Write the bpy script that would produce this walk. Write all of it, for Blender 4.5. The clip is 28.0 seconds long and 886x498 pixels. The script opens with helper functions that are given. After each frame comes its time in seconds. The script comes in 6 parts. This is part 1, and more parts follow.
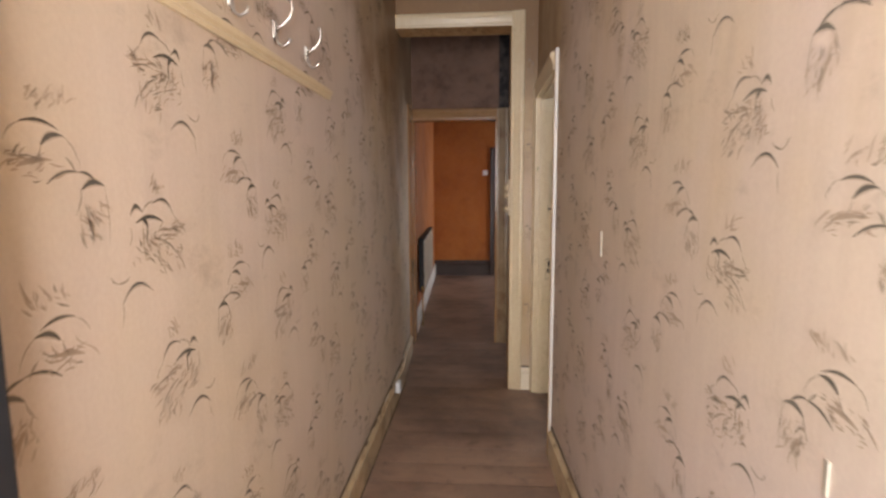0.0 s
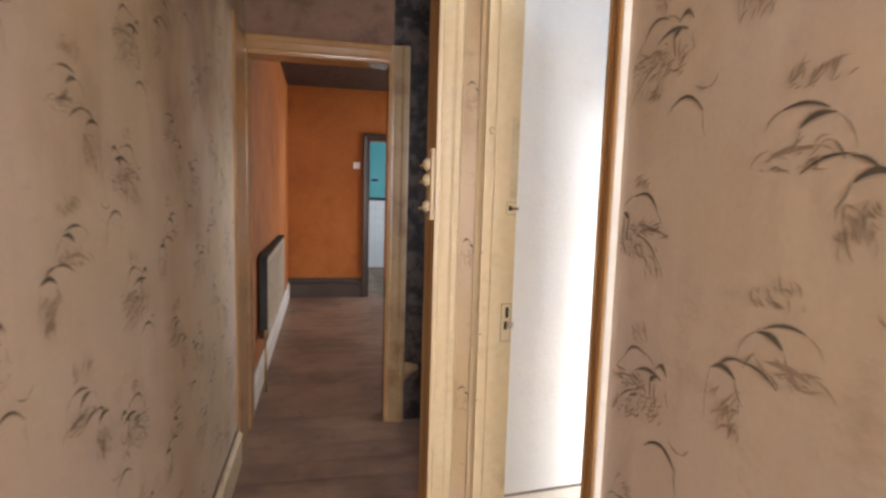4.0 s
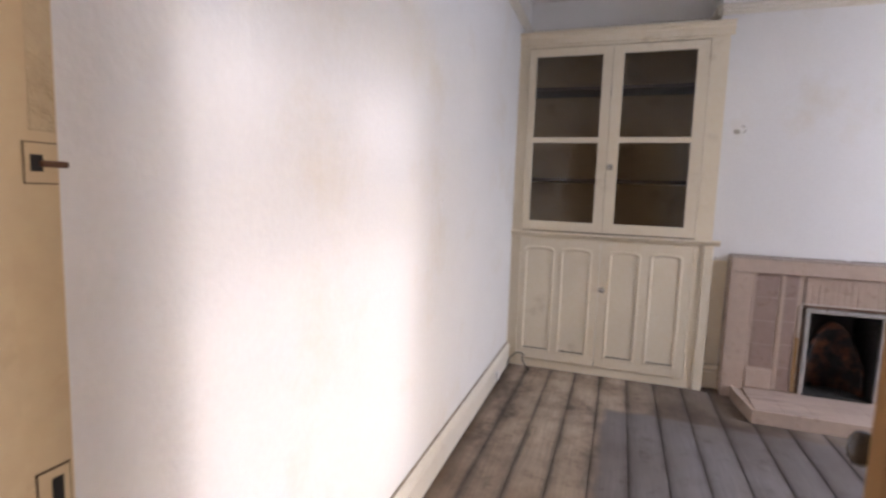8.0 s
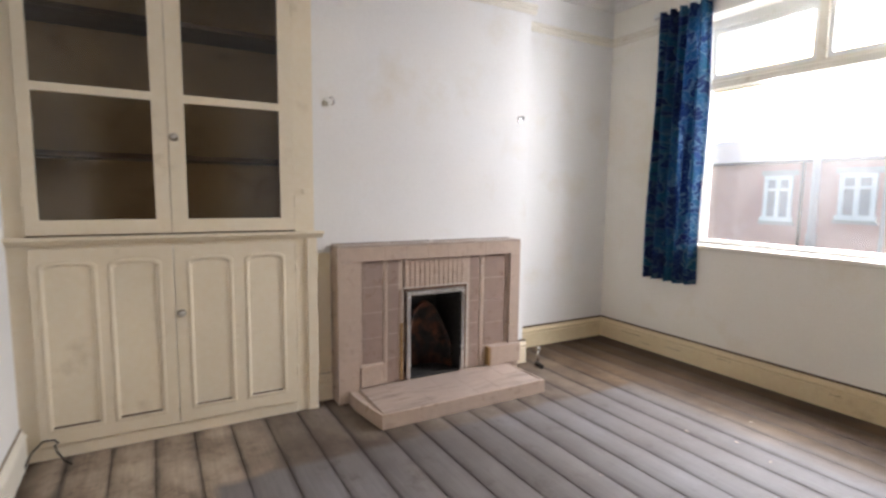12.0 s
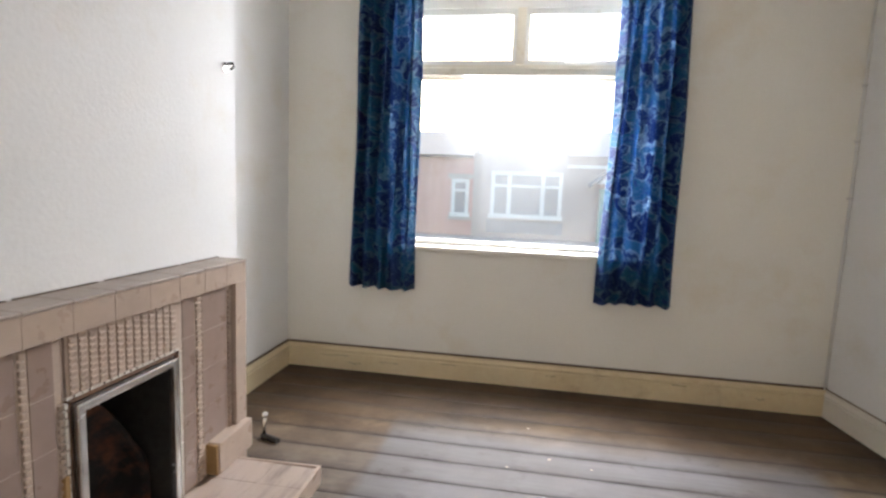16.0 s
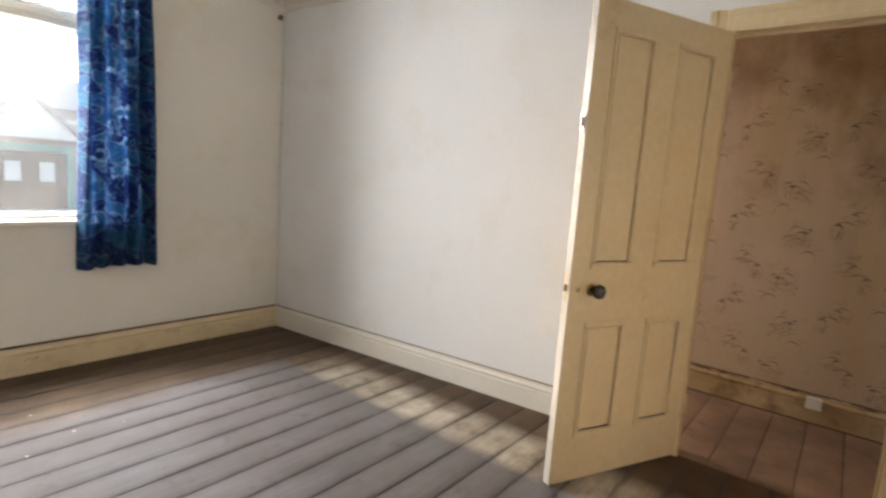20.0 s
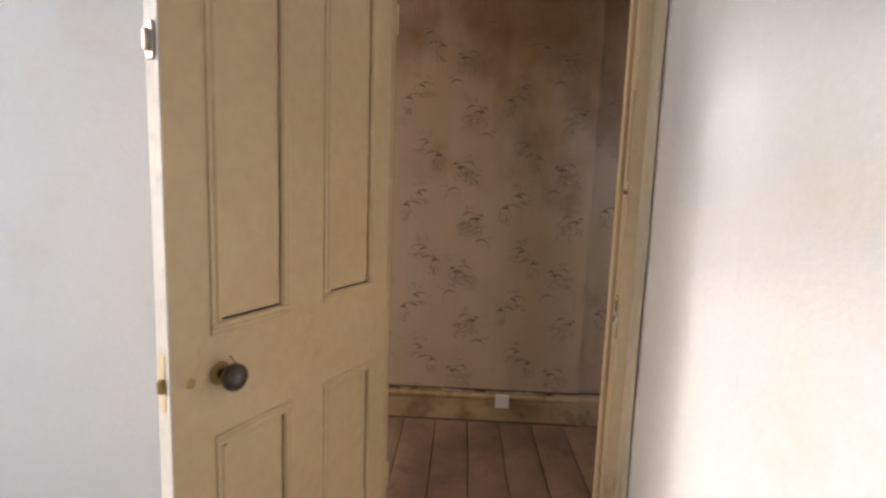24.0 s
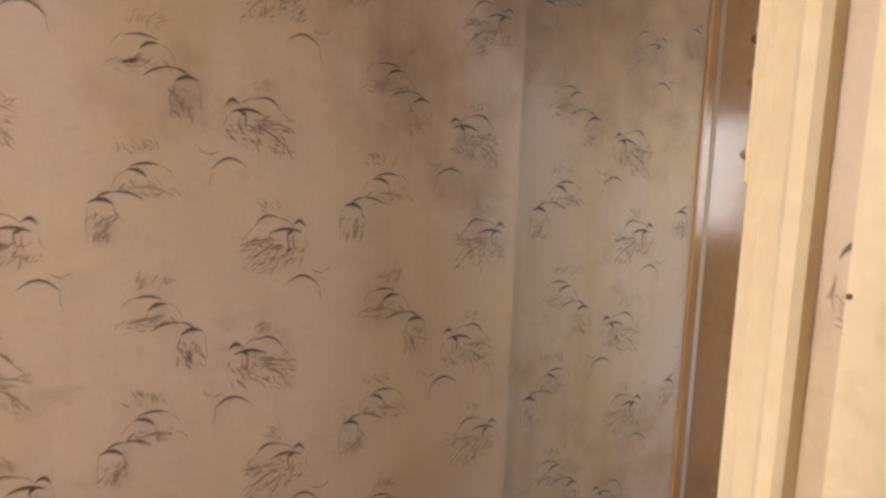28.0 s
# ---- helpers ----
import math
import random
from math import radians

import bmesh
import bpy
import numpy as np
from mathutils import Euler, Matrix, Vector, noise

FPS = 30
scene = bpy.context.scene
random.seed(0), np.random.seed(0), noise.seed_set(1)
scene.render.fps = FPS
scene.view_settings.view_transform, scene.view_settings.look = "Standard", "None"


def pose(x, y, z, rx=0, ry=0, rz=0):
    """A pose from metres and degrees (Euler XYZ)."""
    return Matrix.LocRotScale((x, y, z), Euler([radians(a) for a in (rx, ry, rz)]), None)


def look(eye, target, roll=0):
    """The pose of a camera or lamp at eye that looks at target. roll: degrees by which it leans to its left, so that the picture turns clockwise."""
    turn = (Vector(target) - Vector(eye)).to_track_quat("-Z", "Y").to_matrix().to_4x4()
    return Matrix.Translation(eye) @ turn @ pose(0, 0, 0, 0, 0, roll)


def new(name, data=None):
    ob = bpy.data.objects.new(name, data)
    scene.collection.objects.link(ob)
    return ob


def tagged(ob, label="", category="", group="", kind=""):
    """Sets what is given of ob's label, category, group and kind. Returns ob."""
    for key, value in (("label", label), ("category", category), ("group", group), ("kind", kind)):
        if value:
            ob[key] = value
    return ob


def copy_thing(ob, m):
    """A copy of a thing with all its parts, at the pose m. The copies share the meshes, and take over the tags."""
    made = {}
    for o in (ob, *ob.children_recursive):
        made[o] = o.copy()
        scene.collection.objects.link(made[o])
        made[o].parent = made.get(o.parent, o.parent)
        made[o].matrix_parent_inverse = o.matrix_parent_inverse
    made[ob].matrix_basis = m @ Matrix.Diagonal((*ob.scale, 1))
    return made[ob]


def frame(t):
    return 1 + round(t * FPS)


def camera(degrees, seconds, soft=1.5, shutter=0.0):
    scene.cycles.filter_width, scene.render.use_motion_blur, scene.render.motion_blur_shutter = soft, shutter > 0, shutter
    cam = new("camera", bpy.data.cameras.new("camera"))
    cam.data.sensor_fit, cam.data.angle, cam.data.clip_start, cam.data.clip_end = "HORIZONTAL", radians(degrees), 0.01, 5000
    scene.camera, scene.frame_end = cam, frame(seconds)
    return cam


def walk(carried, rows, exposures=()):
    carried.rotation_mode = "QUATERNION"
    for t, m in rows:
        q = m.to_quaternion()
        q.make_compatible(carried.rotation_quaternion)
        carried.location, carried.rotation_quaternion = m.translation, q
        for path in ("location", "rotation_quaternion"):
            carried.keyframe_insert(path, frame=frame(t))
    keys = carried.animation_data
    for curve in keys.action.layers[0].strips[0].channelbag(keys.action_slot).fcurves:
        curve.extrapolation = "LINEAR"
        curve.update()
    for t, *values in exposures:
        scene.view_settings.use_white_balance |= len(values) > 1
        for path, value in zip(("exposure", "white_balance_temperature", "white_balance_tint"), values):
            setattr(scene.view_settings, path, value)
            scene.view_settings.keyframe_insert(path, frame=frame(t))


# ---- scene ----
cam = camera(82.0, 28.0, soft=2.6, shutter=0.4)
PATH = [
    (0, (0.203, -2.788, 1.446), (0.056, -0.808, 1.208), -0.3),
    (0.5, (0.206, -2.601, 1.449), (-0.004, -0.623, 1.24), 0.5),
    (1, (0.177, -2.402, 1.424), (-0.044, -0.422, 1.243), 1.7),
    (1.5, (0.133, -2.172, 1.407), (-0.049, -0.19, 1.208), 2.0),
    (2, (0.102, -1.943, 1.39), (0.002, 0.044, 1.187), 1.3),
    (2.5, (0.074, -1.71, 1.382), (0.077, 0.281, 1.183), 1.3),
    (4.5, (0.075, -0.791, 1.333), (0.63, 1.118, 1.115), 0.9),
    (5, (0.108, -0.592, 1.333), (0.842, 1.255, 1.109), 0.1),
    (5.5, (0.127, -0.42, 1.32), (1.081, 1.325, 1.107), 1.3),
    (6, (0.15, -0.276, 1.308), (1.334, 1.321, 1.09), 1.5),
    (6.5, (0.112, -0.165, 1.292), (1.582, 1.173, 1.071), 1.6),
    (7, (0.204, -0.024, 1.29), (1.825, 1.126, 1.067), 1.9),
    (7.5, (0.243, 0.057, 1.293), (2.005, 0.976, 1.07), 1.8),
    (8, (0.291, 0.129, 1.285), (2.169, 0.779, 1.061), 1.9),
    (8.5, (0.365, 0.284, 1.282), (2.323, 0.629, 1.061), 1.4),
    (9, (0.422, 0.298, 1.265), (2.406, 0.429, 1.049), 0.7),
    (9.5, (0.546, 0.321, 1.283), (2.528, 0.253, 1.028), 0.2),
    (10, (0.69, 0.317, 1.28), (2.66, 0.097, 1.017), -0.5),
    (10.5, (0.813, 0.325, 1.261), (2.76, -0.069, 1.024), -0.5),
    (11, (0.93, 0.328, 1.265), (2.823, -0.274, 1.031), 0.5),
    (11.5, (1.069, 0.341, 1.253), (2.884, -0.469, 1.035), 1.0),
    (12, (1.218, 0.322, 1.235), (2.947, -0.659, 1.02), 0.7),
    (12.5, (1.39, 0.295, 1.234), (3.013, -0.851, 1.0), -0.1),
    (13, (1.572, 0.261, 1.236), (3.058, -1.053, 0.989), -0.6),
    (13.5, (1.762, 0.246, 1.231), (3.083, -1.239, 1.003), -0.2),
    (15.5, (2.579, 0.165, 1.269), (3.125, -1.742, 1.02), 0.9),
    (16, (2.802, 0.169, 1.271), (3.113, -1.793, 1.036), 2.3),
    (16.5, (2.951, 0.16, 1.261), (3.061, -1.823, 1.018), 2.4),
    (17, (3.101, 0.13, 1.251), (2.966, -1.845, 0.964), 2.7),
    (17.5, (3.207, 0.137, 1.248), (2.808, -1.798, 0.937), 3.0),
    (18, (3.292, 0.195, 1.265), (2.602, -1.661, 0.981), 3.6),
    (18.5, (3.374, 0.26, 1.25), (2.406, -1.474, 1.01), 3.8),
    (19, (3.347, 0.392, 1.279), (2.158, -1.195, 1.021), 4.0),
    (19.5, (3.358, 0.45, 1.283), (1.958, -0.953, 1.012), 4.0),
    (20, (3.329, 0.492, 1.284), (1.78, -0.745, 1.017), 4.1),
    (20.5, (3.278, 0.509, 1.287), (1.611, -0.562, 1.017), 4.4),
    (21, (3.184, 0.505, 1.283), (1.432, -0.42, 1.012), 4.5),
    (21.5, (3.053, 0.486, 1.285), (1.246, -0.327, 1.013), 3.9),
    (22, (2.924, 0.471, 1.293), (1.079, -0.257, 1.032), 3.2),
    (22.5, (2.797, 0.398, 1.293), (0.894, -0.17, 1.061), 3.8),
    (24.5, (2.149, 0.163, 1.31), (0.167, 0.227, 1.049), 1.8),
    (25, (1.91, 0.145, 1.28), (-0.066, 0.332, 1.033), 2.3),
    (25.5, (1.687, 0.143, 1.261), (-0.278, 0.424, 1.016), 2.2),
    (26, (1.51, 0.14, 1.251), (-0.442, 0.49, 0.995), 1.5),
    (26.5, (1.322, 0.174, 1.247), (-0.62, 0.572, 0.984), 1.8),
    (27, (1.152, 0.18, 1.243), (-0.769, 0.663, 0.963), 2.5),
    (27.5, (1.014, 0.193, 1.226), (-0.887, 0.761, 0.971), 2.6),
    (28, (0.881, 0.208, 1.226), (-0.991, 0.878, 1.007), 1.8),
]
walk(cam, [(t, look(eye, target, roll)) for t, eye, target, roll in PATH], exposures=[
    (0.0, 2.12, 5600, 12), (2.0, 2.64, 6000, 12), (4.5, 2.68, 5850, 14), (6.0, 2.42, 6150, 18), (7.0, 2.15, 6020, 22), (8.0, 2.0, 6050, 23), (10.0, 1.84, 6500, 18), (12.0, 2.16, 6380, 16), (13.5, 2.2, 6300, 13),
    (17.0, 2.08, 6400, 13), (19.0, 2.15, 6550, 13), (21.0, 2.06, 6700, 14), (22.5, 2.05, 6550, 15), (24.5, 2.0, 6050, 15), (26.0, 2.4, 6050, 16), (28.0, 3.04, 5950, 14),
])

# world, sun and exposure
world = bpy.data.worlds.new("world")
scene.world = world
world.use_nodes = True
wn = world.node_tree
sky = wn.nodes.new("ShaderNodeTexSky")
sky.sky_type = "NISHITA"
sky.sun_disc = False
sky.sun_elevation = radians(10.2)
sky.sun_rotation = radians(160)
sky.air_density, sky.dust_density, sky.ozone_density = 1.0, 3.0, 1.0
wn.nodes["Background"].inputs["Strength"].default_value = 0.15
wn.links.new(sky.outputs[0], wn.nodes["Background"].inputs["Color"])
sun_data = bpy.data.lights.new("sun", "SUN")
sun_data.energy, sun_data.angle, sun_data.color = 0.40, radians(5.0), (1.0, 0.99, 0.97)
sun = new("sun", sun_data)
sun.matrix_world = look((4.3 + 0.358 * 8, -8.0, 1.2 + 8 * 0.19), (4.3, 0.0, 1.2))


def daylight(name, m, w, h, power, color=(0.93, 0.97, 1.0)):
    d = bpy.data.lights.new(name, "AREA")
    d.shape, d.size, d.size_y, d.energy, d.color = "RECTANGLE", w, h, power, color
    o = new(name, d)
    o.matrix_world = m
    return o


daylight("window_daylight", look((3.10, -3.76, 2.22), (2.02, -3.54, 1.86)), 0.8, 0.85, 55)
daylight("window_daylight_east", look((2.70, -3.76, 2.22), (3.70, -3.30, 1.58)), 0.8, 0.85, 28)
daylight("front_door_daylight", look((0.15, -3.5, 1.70), (0.1, 0.0, 1.38)), 0.8, 1.2, 19, (1.0, 0.94, 0.87))
# Fill lamp for the back room; no window is known there.
daylight("back_room_fill", look((2.66, 4.75, 1.5), (-0.5, 4.4, 1.1)), 1.2, 1.2, 9.3, (1.0, 0.94, 0.86))
# Kitchen fill, shining through an added opening out of sight.
daylight("kitchen_fill", look((3.05, 6.9, 1.6), (0.6, 6.9, 1.2)), 1.0, 1.0, 10.0)
# Assumed light from the stair side, unseen; brightens the lobby wall.
daylight("assumed_stair_light", look((1.62, 1.40, 1.45), (-0.4, 1.42, 1.2)), 0.7, 0.9, 1.35, (0.93, 0.95, 1.0))


# ---- materials ----
def nodes_of(m):
    t = m.node_tree
    return t, t.nodes, t.links, t.nodes["Principled BSDF"]


def ramp(t, fac, stops):
    r = t.nodes.new("ShaderNodeValToRGB")
    e = r.color_ramp.elements
    while len(e) < len(stops):
        e.new(0.5)
    for i, (pos, c) in enumerate(stops):
        e[i].position = pos
        e[i].color = (*c, 1) if len(c) == 3 else c
    t.links.new(fac, r.inputs[0])
    return r.outputs[0]


def mixc(t, fac, a, b, mode="MIX"):
    n = t.nodes.new("ShaderNodeMix")
    n.data_type, n.blend_type = "RGBA", mode
    for sock, v in ((n.inputs[0], fac), (n.inputs[6], a), (n.inputs[7], b)):
        if isinstance(v, (int, float)):
            sock.default_value = v
        elif isinstance(v, tuple):
            sock.default_value = (*v, 1)
        else:
            t.links.new(v, sock)
    return n.outputs[2]


def noise_of(t, vec, scale, detail=4.0, rough=0.55):
    n = t.nodes.new("ShaderNodeTexNoise")
    n.inputs["Scale"].default_value, n.inputs["Detail"].default_value, n.inputs["Roughness"].default_value = scale, detail, rough
    t.links.new(vec, n.inputs["Vector"])
    return n.outputs["Fac"]


def position(t, scale=(1, 1, 1)):
    g = t.nodes.new("ShaderNodeNewGeometry")
    m = t.nodes.new("ShaderNodeMapping")
    m.inputs["Scale"].default_value = scale
    t.links.new(g.outputs["Position"], m.inputs["Vector"])
    return m.outputs[0]


def surface(name, dark, light, stain=None, rough=0.6, big=1.6, fine=60.0, bump=0.15, stain_at=(0.55, 0.75), metal=0.0, stretch=(1, 1, 1), depth=0.002, coat=0.0, spread=(0.3, 0.7)):
    """A worn surface: two tones mixed at a large scale, stains, and fine relief."""
    m = bpy.data.materials.new(name)
    m.use_nodes = True
    t, ns, ln, b = nodes_of(m)
    p = position(t, stretch)
    col = ramp(t, noise_of(t, p, big, 5), [(spread[0], dark), (spread[1], light)])
    if stain:
        f = ramp(t, noise_of(t, p, big * 2.7, 6, 0.62), [(stain_at[0], (0, 0, 0)), (stain_at[1], (1, 1, 1))])
        col = mixc(t, f, col, stain)
    fn = noise_of(t, p, fine, 3)
    col = mixc(t, 0.12, col, ramp(t, fn, [(0.3, (0.25, 0.25, 0.25)), (0.7, (0.75, 0.75, 0.75))]), "OVERLAY")
    ln.new(col, b.inputs["Base Color"])
    b.inputs["Metallic"].default_value = metal
    b.inputs["Coat Weight"].default_value = coat
    ln.new(ramp(t, noise_of(t, p, big * 6, 4), [(0.3, (rough * 0.85,) * 3), (0.7, (min(1, rough * 1.15),) * 3)]), b.inputs["Roughness"])
    bp = ns.new("ShaderNodeBump")
    bp.inputs["Strength"].default_value, bp.inputs["Distance"].default_value = bump, depth
    ln.new(fn, bp.inputs["Height"])
    ln.new(bp.outputs[0], b.inputs["Normal"])
    return m


WHITE_WALL = surface("chalky_white_wall", (0.76, 0.745, 0.725), (0.815, 0.805, 0.785), (0.72, 0.665, 0.575), 0.85, 0.9, 62, 0.4, (0.54, 0.86), depth=0.003)
WALL_CREAM = surface("warm_cream_wall", (0.80, 0.765, 0.685), (0.855, 0.825, 0.755), (0.75, 0.67, 0.53), 0.85, 0.9, 62, 0.4, (0.54, 0.86), depth=0.003)
CREAM = surface("aged_cream_gloss", (0.62, 0.482, 0.282), (0.70, 0.565, 0.355), (0.42, 0.28, 0.14), 0.38, 1.8, 35, 0.12, (0.60, 0.80))
CREAM_PALE = surface("pale_cream_gloss", (0.775, 0.672, 0.505), (0.825, 0.728, 0.560), (0.52, 0.41, 0.26), 0.38, 1.5, 35, 0.10, (0.62, 0.85))
SKIRT_CREAM = surface("yellowed_skirting_gloss", (0.70, 0.565, 0.345), (0.775, 0.655, 0.435), (0.46, 0.32, 0.165), 0.38, 1.5, 35, 0.10, (0.60, 0.82))
CREAM_DOOR = surface("yellowed_door_gloss", (0.63, 0.473, 0.262), (0.695, 0.536, 0.315), (0.48, 0.345, 0.17), 0.38, 1.4, 30, 0.035, (0.62, 0.82))
# Browner tone for jamb faces in shade; the shade is in the colour.
OCHRE_SHADED = surface("shade_brown_ochre", (0.46, 0.262, 0.102), (0.58, 0.37, 0.172), (0.20, 0.085, 0.025), 0.55, 2.0, 35, 0.10, (0.50, 0.72), stretch=(7, 7, 0.4))
OCHRE_SHADED.node_tree.nodes["Principled BSDF"].inputs["Specular IOR Level"].default_value = 0.12
# Darker copy of the jamb ochre, for the dim lobby woodwork.
LOBBY_BROWN = surface("dark_brown_gloss", (0.29, 0.155, 0.062), (0.37, 0.21, 0.092), (0.17, 0.08, 0.03), 0.16, 1.5, 30, 0.22, (0.56, 0.90))
LOBBY_BROWN.node_tree.nodes["Principled BSDF"].inputs["Specular IOR Level"].default_value = 0.25
STAINED_CREAM = surface("brown_stained_cream", (0.25, 0.165, 0.08), (0.35, 0.24, 0.125), (0.17, 0.085, 0.035), 0.33, 2.5, 35, 0.10, (0.5, 0.75))
HALL_SKIRT = surface("dirty_yellow_skirting", (0.40, 0.28, 0.14), (0.55, 0.42, 0.245), (0.20, 0.12, 0.055), 0.4, 2.6, 35, 0.12, (0.50, 0.72))
GLOSS_CREAM = surface("shiny_cream_gloss", (0.57, 0.455, 0.275), (0.65, 0.535, 0.345), (0.45, 0.34, 0.20), 0.24, 6, 70, 1.0, depth=0.006)
EDGE_WHITE = surface("white_edge_paint", (0.64, 0.59, 0.52), (0.71, 0.66, 0.585), (0.5, 0.45, 0.38), 0.45, 3, 40)
CEILING = surface("ceiling_white", (0.66, 0.64, 0.61), (0.74, 0.72, 0.69), (0.58, 0.53, 0.46), 0.9, 1.2, 30, 0.3, (0.6, 0.85))
# Lobby papers: dark pattern and brown, with the lobby's shade put in.
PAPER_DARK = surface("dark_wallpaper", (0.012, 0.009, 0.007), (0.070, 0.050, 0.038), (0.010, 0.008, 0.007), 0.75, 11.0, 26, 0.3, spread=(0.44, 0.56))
LOBBY_SHADED = surface("shade_toned_lobby_paper", (0.15, 0.080, 0.046), (0.22, 0.120, 0.072), (0.08, 0.040, 0.024), 0.75, 2.0, 26, 0.3, (0.5, 0.75))
PRINT_DARK = surface("print_dark_green", (0.085, 0.068, 0.048), (0.165, 0.132, 0.092), rough=0.8, big=8)
PRINT_MID = surface("print_grey_green", (0.215, 0.160, 0.103), (0.30, 0.232, 0.160), rough=0.8, big=8)
PRINT_FAINT = surface("print_faint_brown", (0.34, 0.245, 0.16), (0.42, 0.31, 0.21), rough=0.8, big=8)
PRINT_HALO = surface("print_bleed_brown", (0.43, 0.325, 0.227), (0.48, 0.37, 0.267), rough=0.8, big=8)
ORANGE = surface("orange_paint", (0.36, 0.108, 0.014), (0.48, 0.165, 0.028), (0.24, 0.070, 0.014), 0.75, 1.1, 26, 0.25, (0.52, 0.95))
CYAN = surface("turquoise_paint", (0.10, 0.36, 0.38), (0.14, 0.42, 0.44), rough=0.7)
TILE_WHITE = surface("white_kitchen_tile", (0.68, 0.68, 0.68), (0.76, 0.76, 0.76), rough=0.25, bump=0.02)
BLACK = surface("near_black", (0.012, 0.011, 0.010), (0.03, 0.026, 0.022), rough=0.7, big=6)
# This dark tone takes in the shade at the lobby ceiling.
DARK_CEILING = surface("dark_ceiling", (0.035, 0.024, 0.018), (0.06, 0.04, 0.028), rough=0.7, big=3)
CHROME = surface("tarnished_chrome", (0.44, 0.39, 0.33), (0.64, 0.60, 0.54), (0.20, 0.13, 0.07), 0.30, 9, 60, 0.05, metal=1.0)
STEEL = surface("dull_steel_trim", (0.72, 0.71, 0.69), (0.86, 0.85, 0.83), (0.46, 0.41, 0.35), 0.24, 6, 60, 0.06, metal=0.9)
BRASS = surface("old_brass", (0.34, 0.22, 0.08), (0.48, 0.34, 0.14), (0.12, 0.08, 0.04), 0.4, 8, 60, metal=0.9)
KNOB = surface("dark_bakelite", (0.03, 0.022, 0.016), (0.07, 0.05, 0.035), rough=0.25, big=12, coat=0.4)
RUST = surface("rusted_iron", (0.10, 0.05, 0.03), (0.20, 0.10, 0.05), (0.04, 0.025, 0.02), 0.75, 9, 60)
PLASTIC = surface("white_plastic", (0.74, 0.73, 0.70), (0.80, 0.79, 0.76), rough=0.35, bump=0.02)
TILE = surface("mauve_beige_tile", (0.305, 0.217, 0.178), (0.318, 0.228, 0.188), None, 0.30, 3, 20, 0.0)
TILE_PALE = surface("pale_beige_tile", (0.475, 0.365, 0.29), (0.49, 0.38, 0.30), None, 0.30, 3, 20, 0.0)
DUSTY_TILE = surface("dusty_mantel_tile", (0.33, 0.265, 0.22), (0.40, 0.33, 0.28), (0.24, 0.19, 0.15), 0.55, 5, 120, 0.02)
SKIRT_WHITE = surface("scuffed_white_gloss", (0.72, 0.67, 0.57), (0.78, 0.735, 0.645), (0.55, 0.47, 0.35), 0.4, 2.2, 40, 0.12, (0.60, 0.80))
SIDE_GREY = surface("grey_cupboard_side", (0.40, 0.36, 0.30), (0.46, 0.42, 0.36), (0.30, 0.25, 0.19), 0.7, 2, 30)
GROUT = surface("pale_grout", (0.47, 0.37, 0.295), (0.52, 0.41, 0.33), rough=0.85)
HEARTH = surface("dirty_hearth_tile", (0.40, 0.31, 0.255), (0.46, 0.36, 0.30), (0.24, 0.185, 0.15), 0.38, 2.0, 120, 0.02, (0.50, 0.72), stretch=(5.0, 0.8, 1.0))
CLAY = surface("exposed_clay", (0.30, 0.17, 0.06), (0.42, 0.26, 0.11), (0.18, 0.10, 0.04), 0.85, 12, 60, 0.4)
FIREBRICK = surface("sooty_firebrick", (0.06, 0.021, 0.012), (0.19, 0.066, 0.030), (0.010, 0.008, 0.007), 0.8, 2.8, 40, 0.4, (0.38, 0.56))
CUPBOARD_IN = surface("brown_cupboard_inside", (0.40, 0.30, 0.175), (0.50, 0.385, 0.235), (0.28, 0.18, 0.09), 0.7, 2, 30)
SHELF_EDGE = surface("dark_shelf_wood", (0.05, 0.033, 0.022), (0.085, 0.055, 0.035), rough=0.6)
UPVC = surface("white_window_paint", (0.72, 0.72, 0.70), (0.80, 0.80, 0.78), (0.5, 0.46, 0.38), 0.4, 3, 40, 0.05, (0.62, 0.85))
FRONT_DOOR = surface("black_door_paint", (0.012, 0.012, 0.013), (0.022, 0.022, 0.024), rough=0.35)
RADIATOR = surface("cream_radiator", (0.55, 0.48, 0.36), (0.62, 0.55, 0.42), (0.35, 0.25, 0.14), 0.45, 3, 40)
WIRE = surface("black_cable", (0.02, 0.018, 0.016), (0.035, 0.03, 0.026), rough=0.5)
# Brick and pebbledash are lightened to stand in for glare across the street.
BRICK = surface("red_brick", (0.50, 0.27, 0.225), (0.58, 0.34, 0.29), (0.42, 0.22, 0.185), 0.85, 4, 30, 0.3)
STONE = surface("grey_pebbledash", (0.40, 0.345, 0.325), (0.47, 0.41, 0.385), rough=0.9, big=4)
SLATE = surface("blue_slate", (0.20, 0.21, 0.225), (0.28, 0.29, 0.31), rough=0.4, big=3)
ASPHALT = surface("asphalt", (0.045, 0.045, 0.046), (0.065, 0.064, 0.062), rough=0.9, big=2)
PAVING = surface("concrete_paving", (0.28, 0.27, 0.25), (0.36, 0.35, 0.33), rough=0.85, big=2)
TEAL = surface("teal_paint", (0.05, 0.24, 0.22), (0.08, 0.30, 0.27), rough=0.5)
DARK_DOOR = surface("dark_brown_door", (0.05, 0.035, 0.028), (0.08, 0.055, 0.042), rough=0.5)


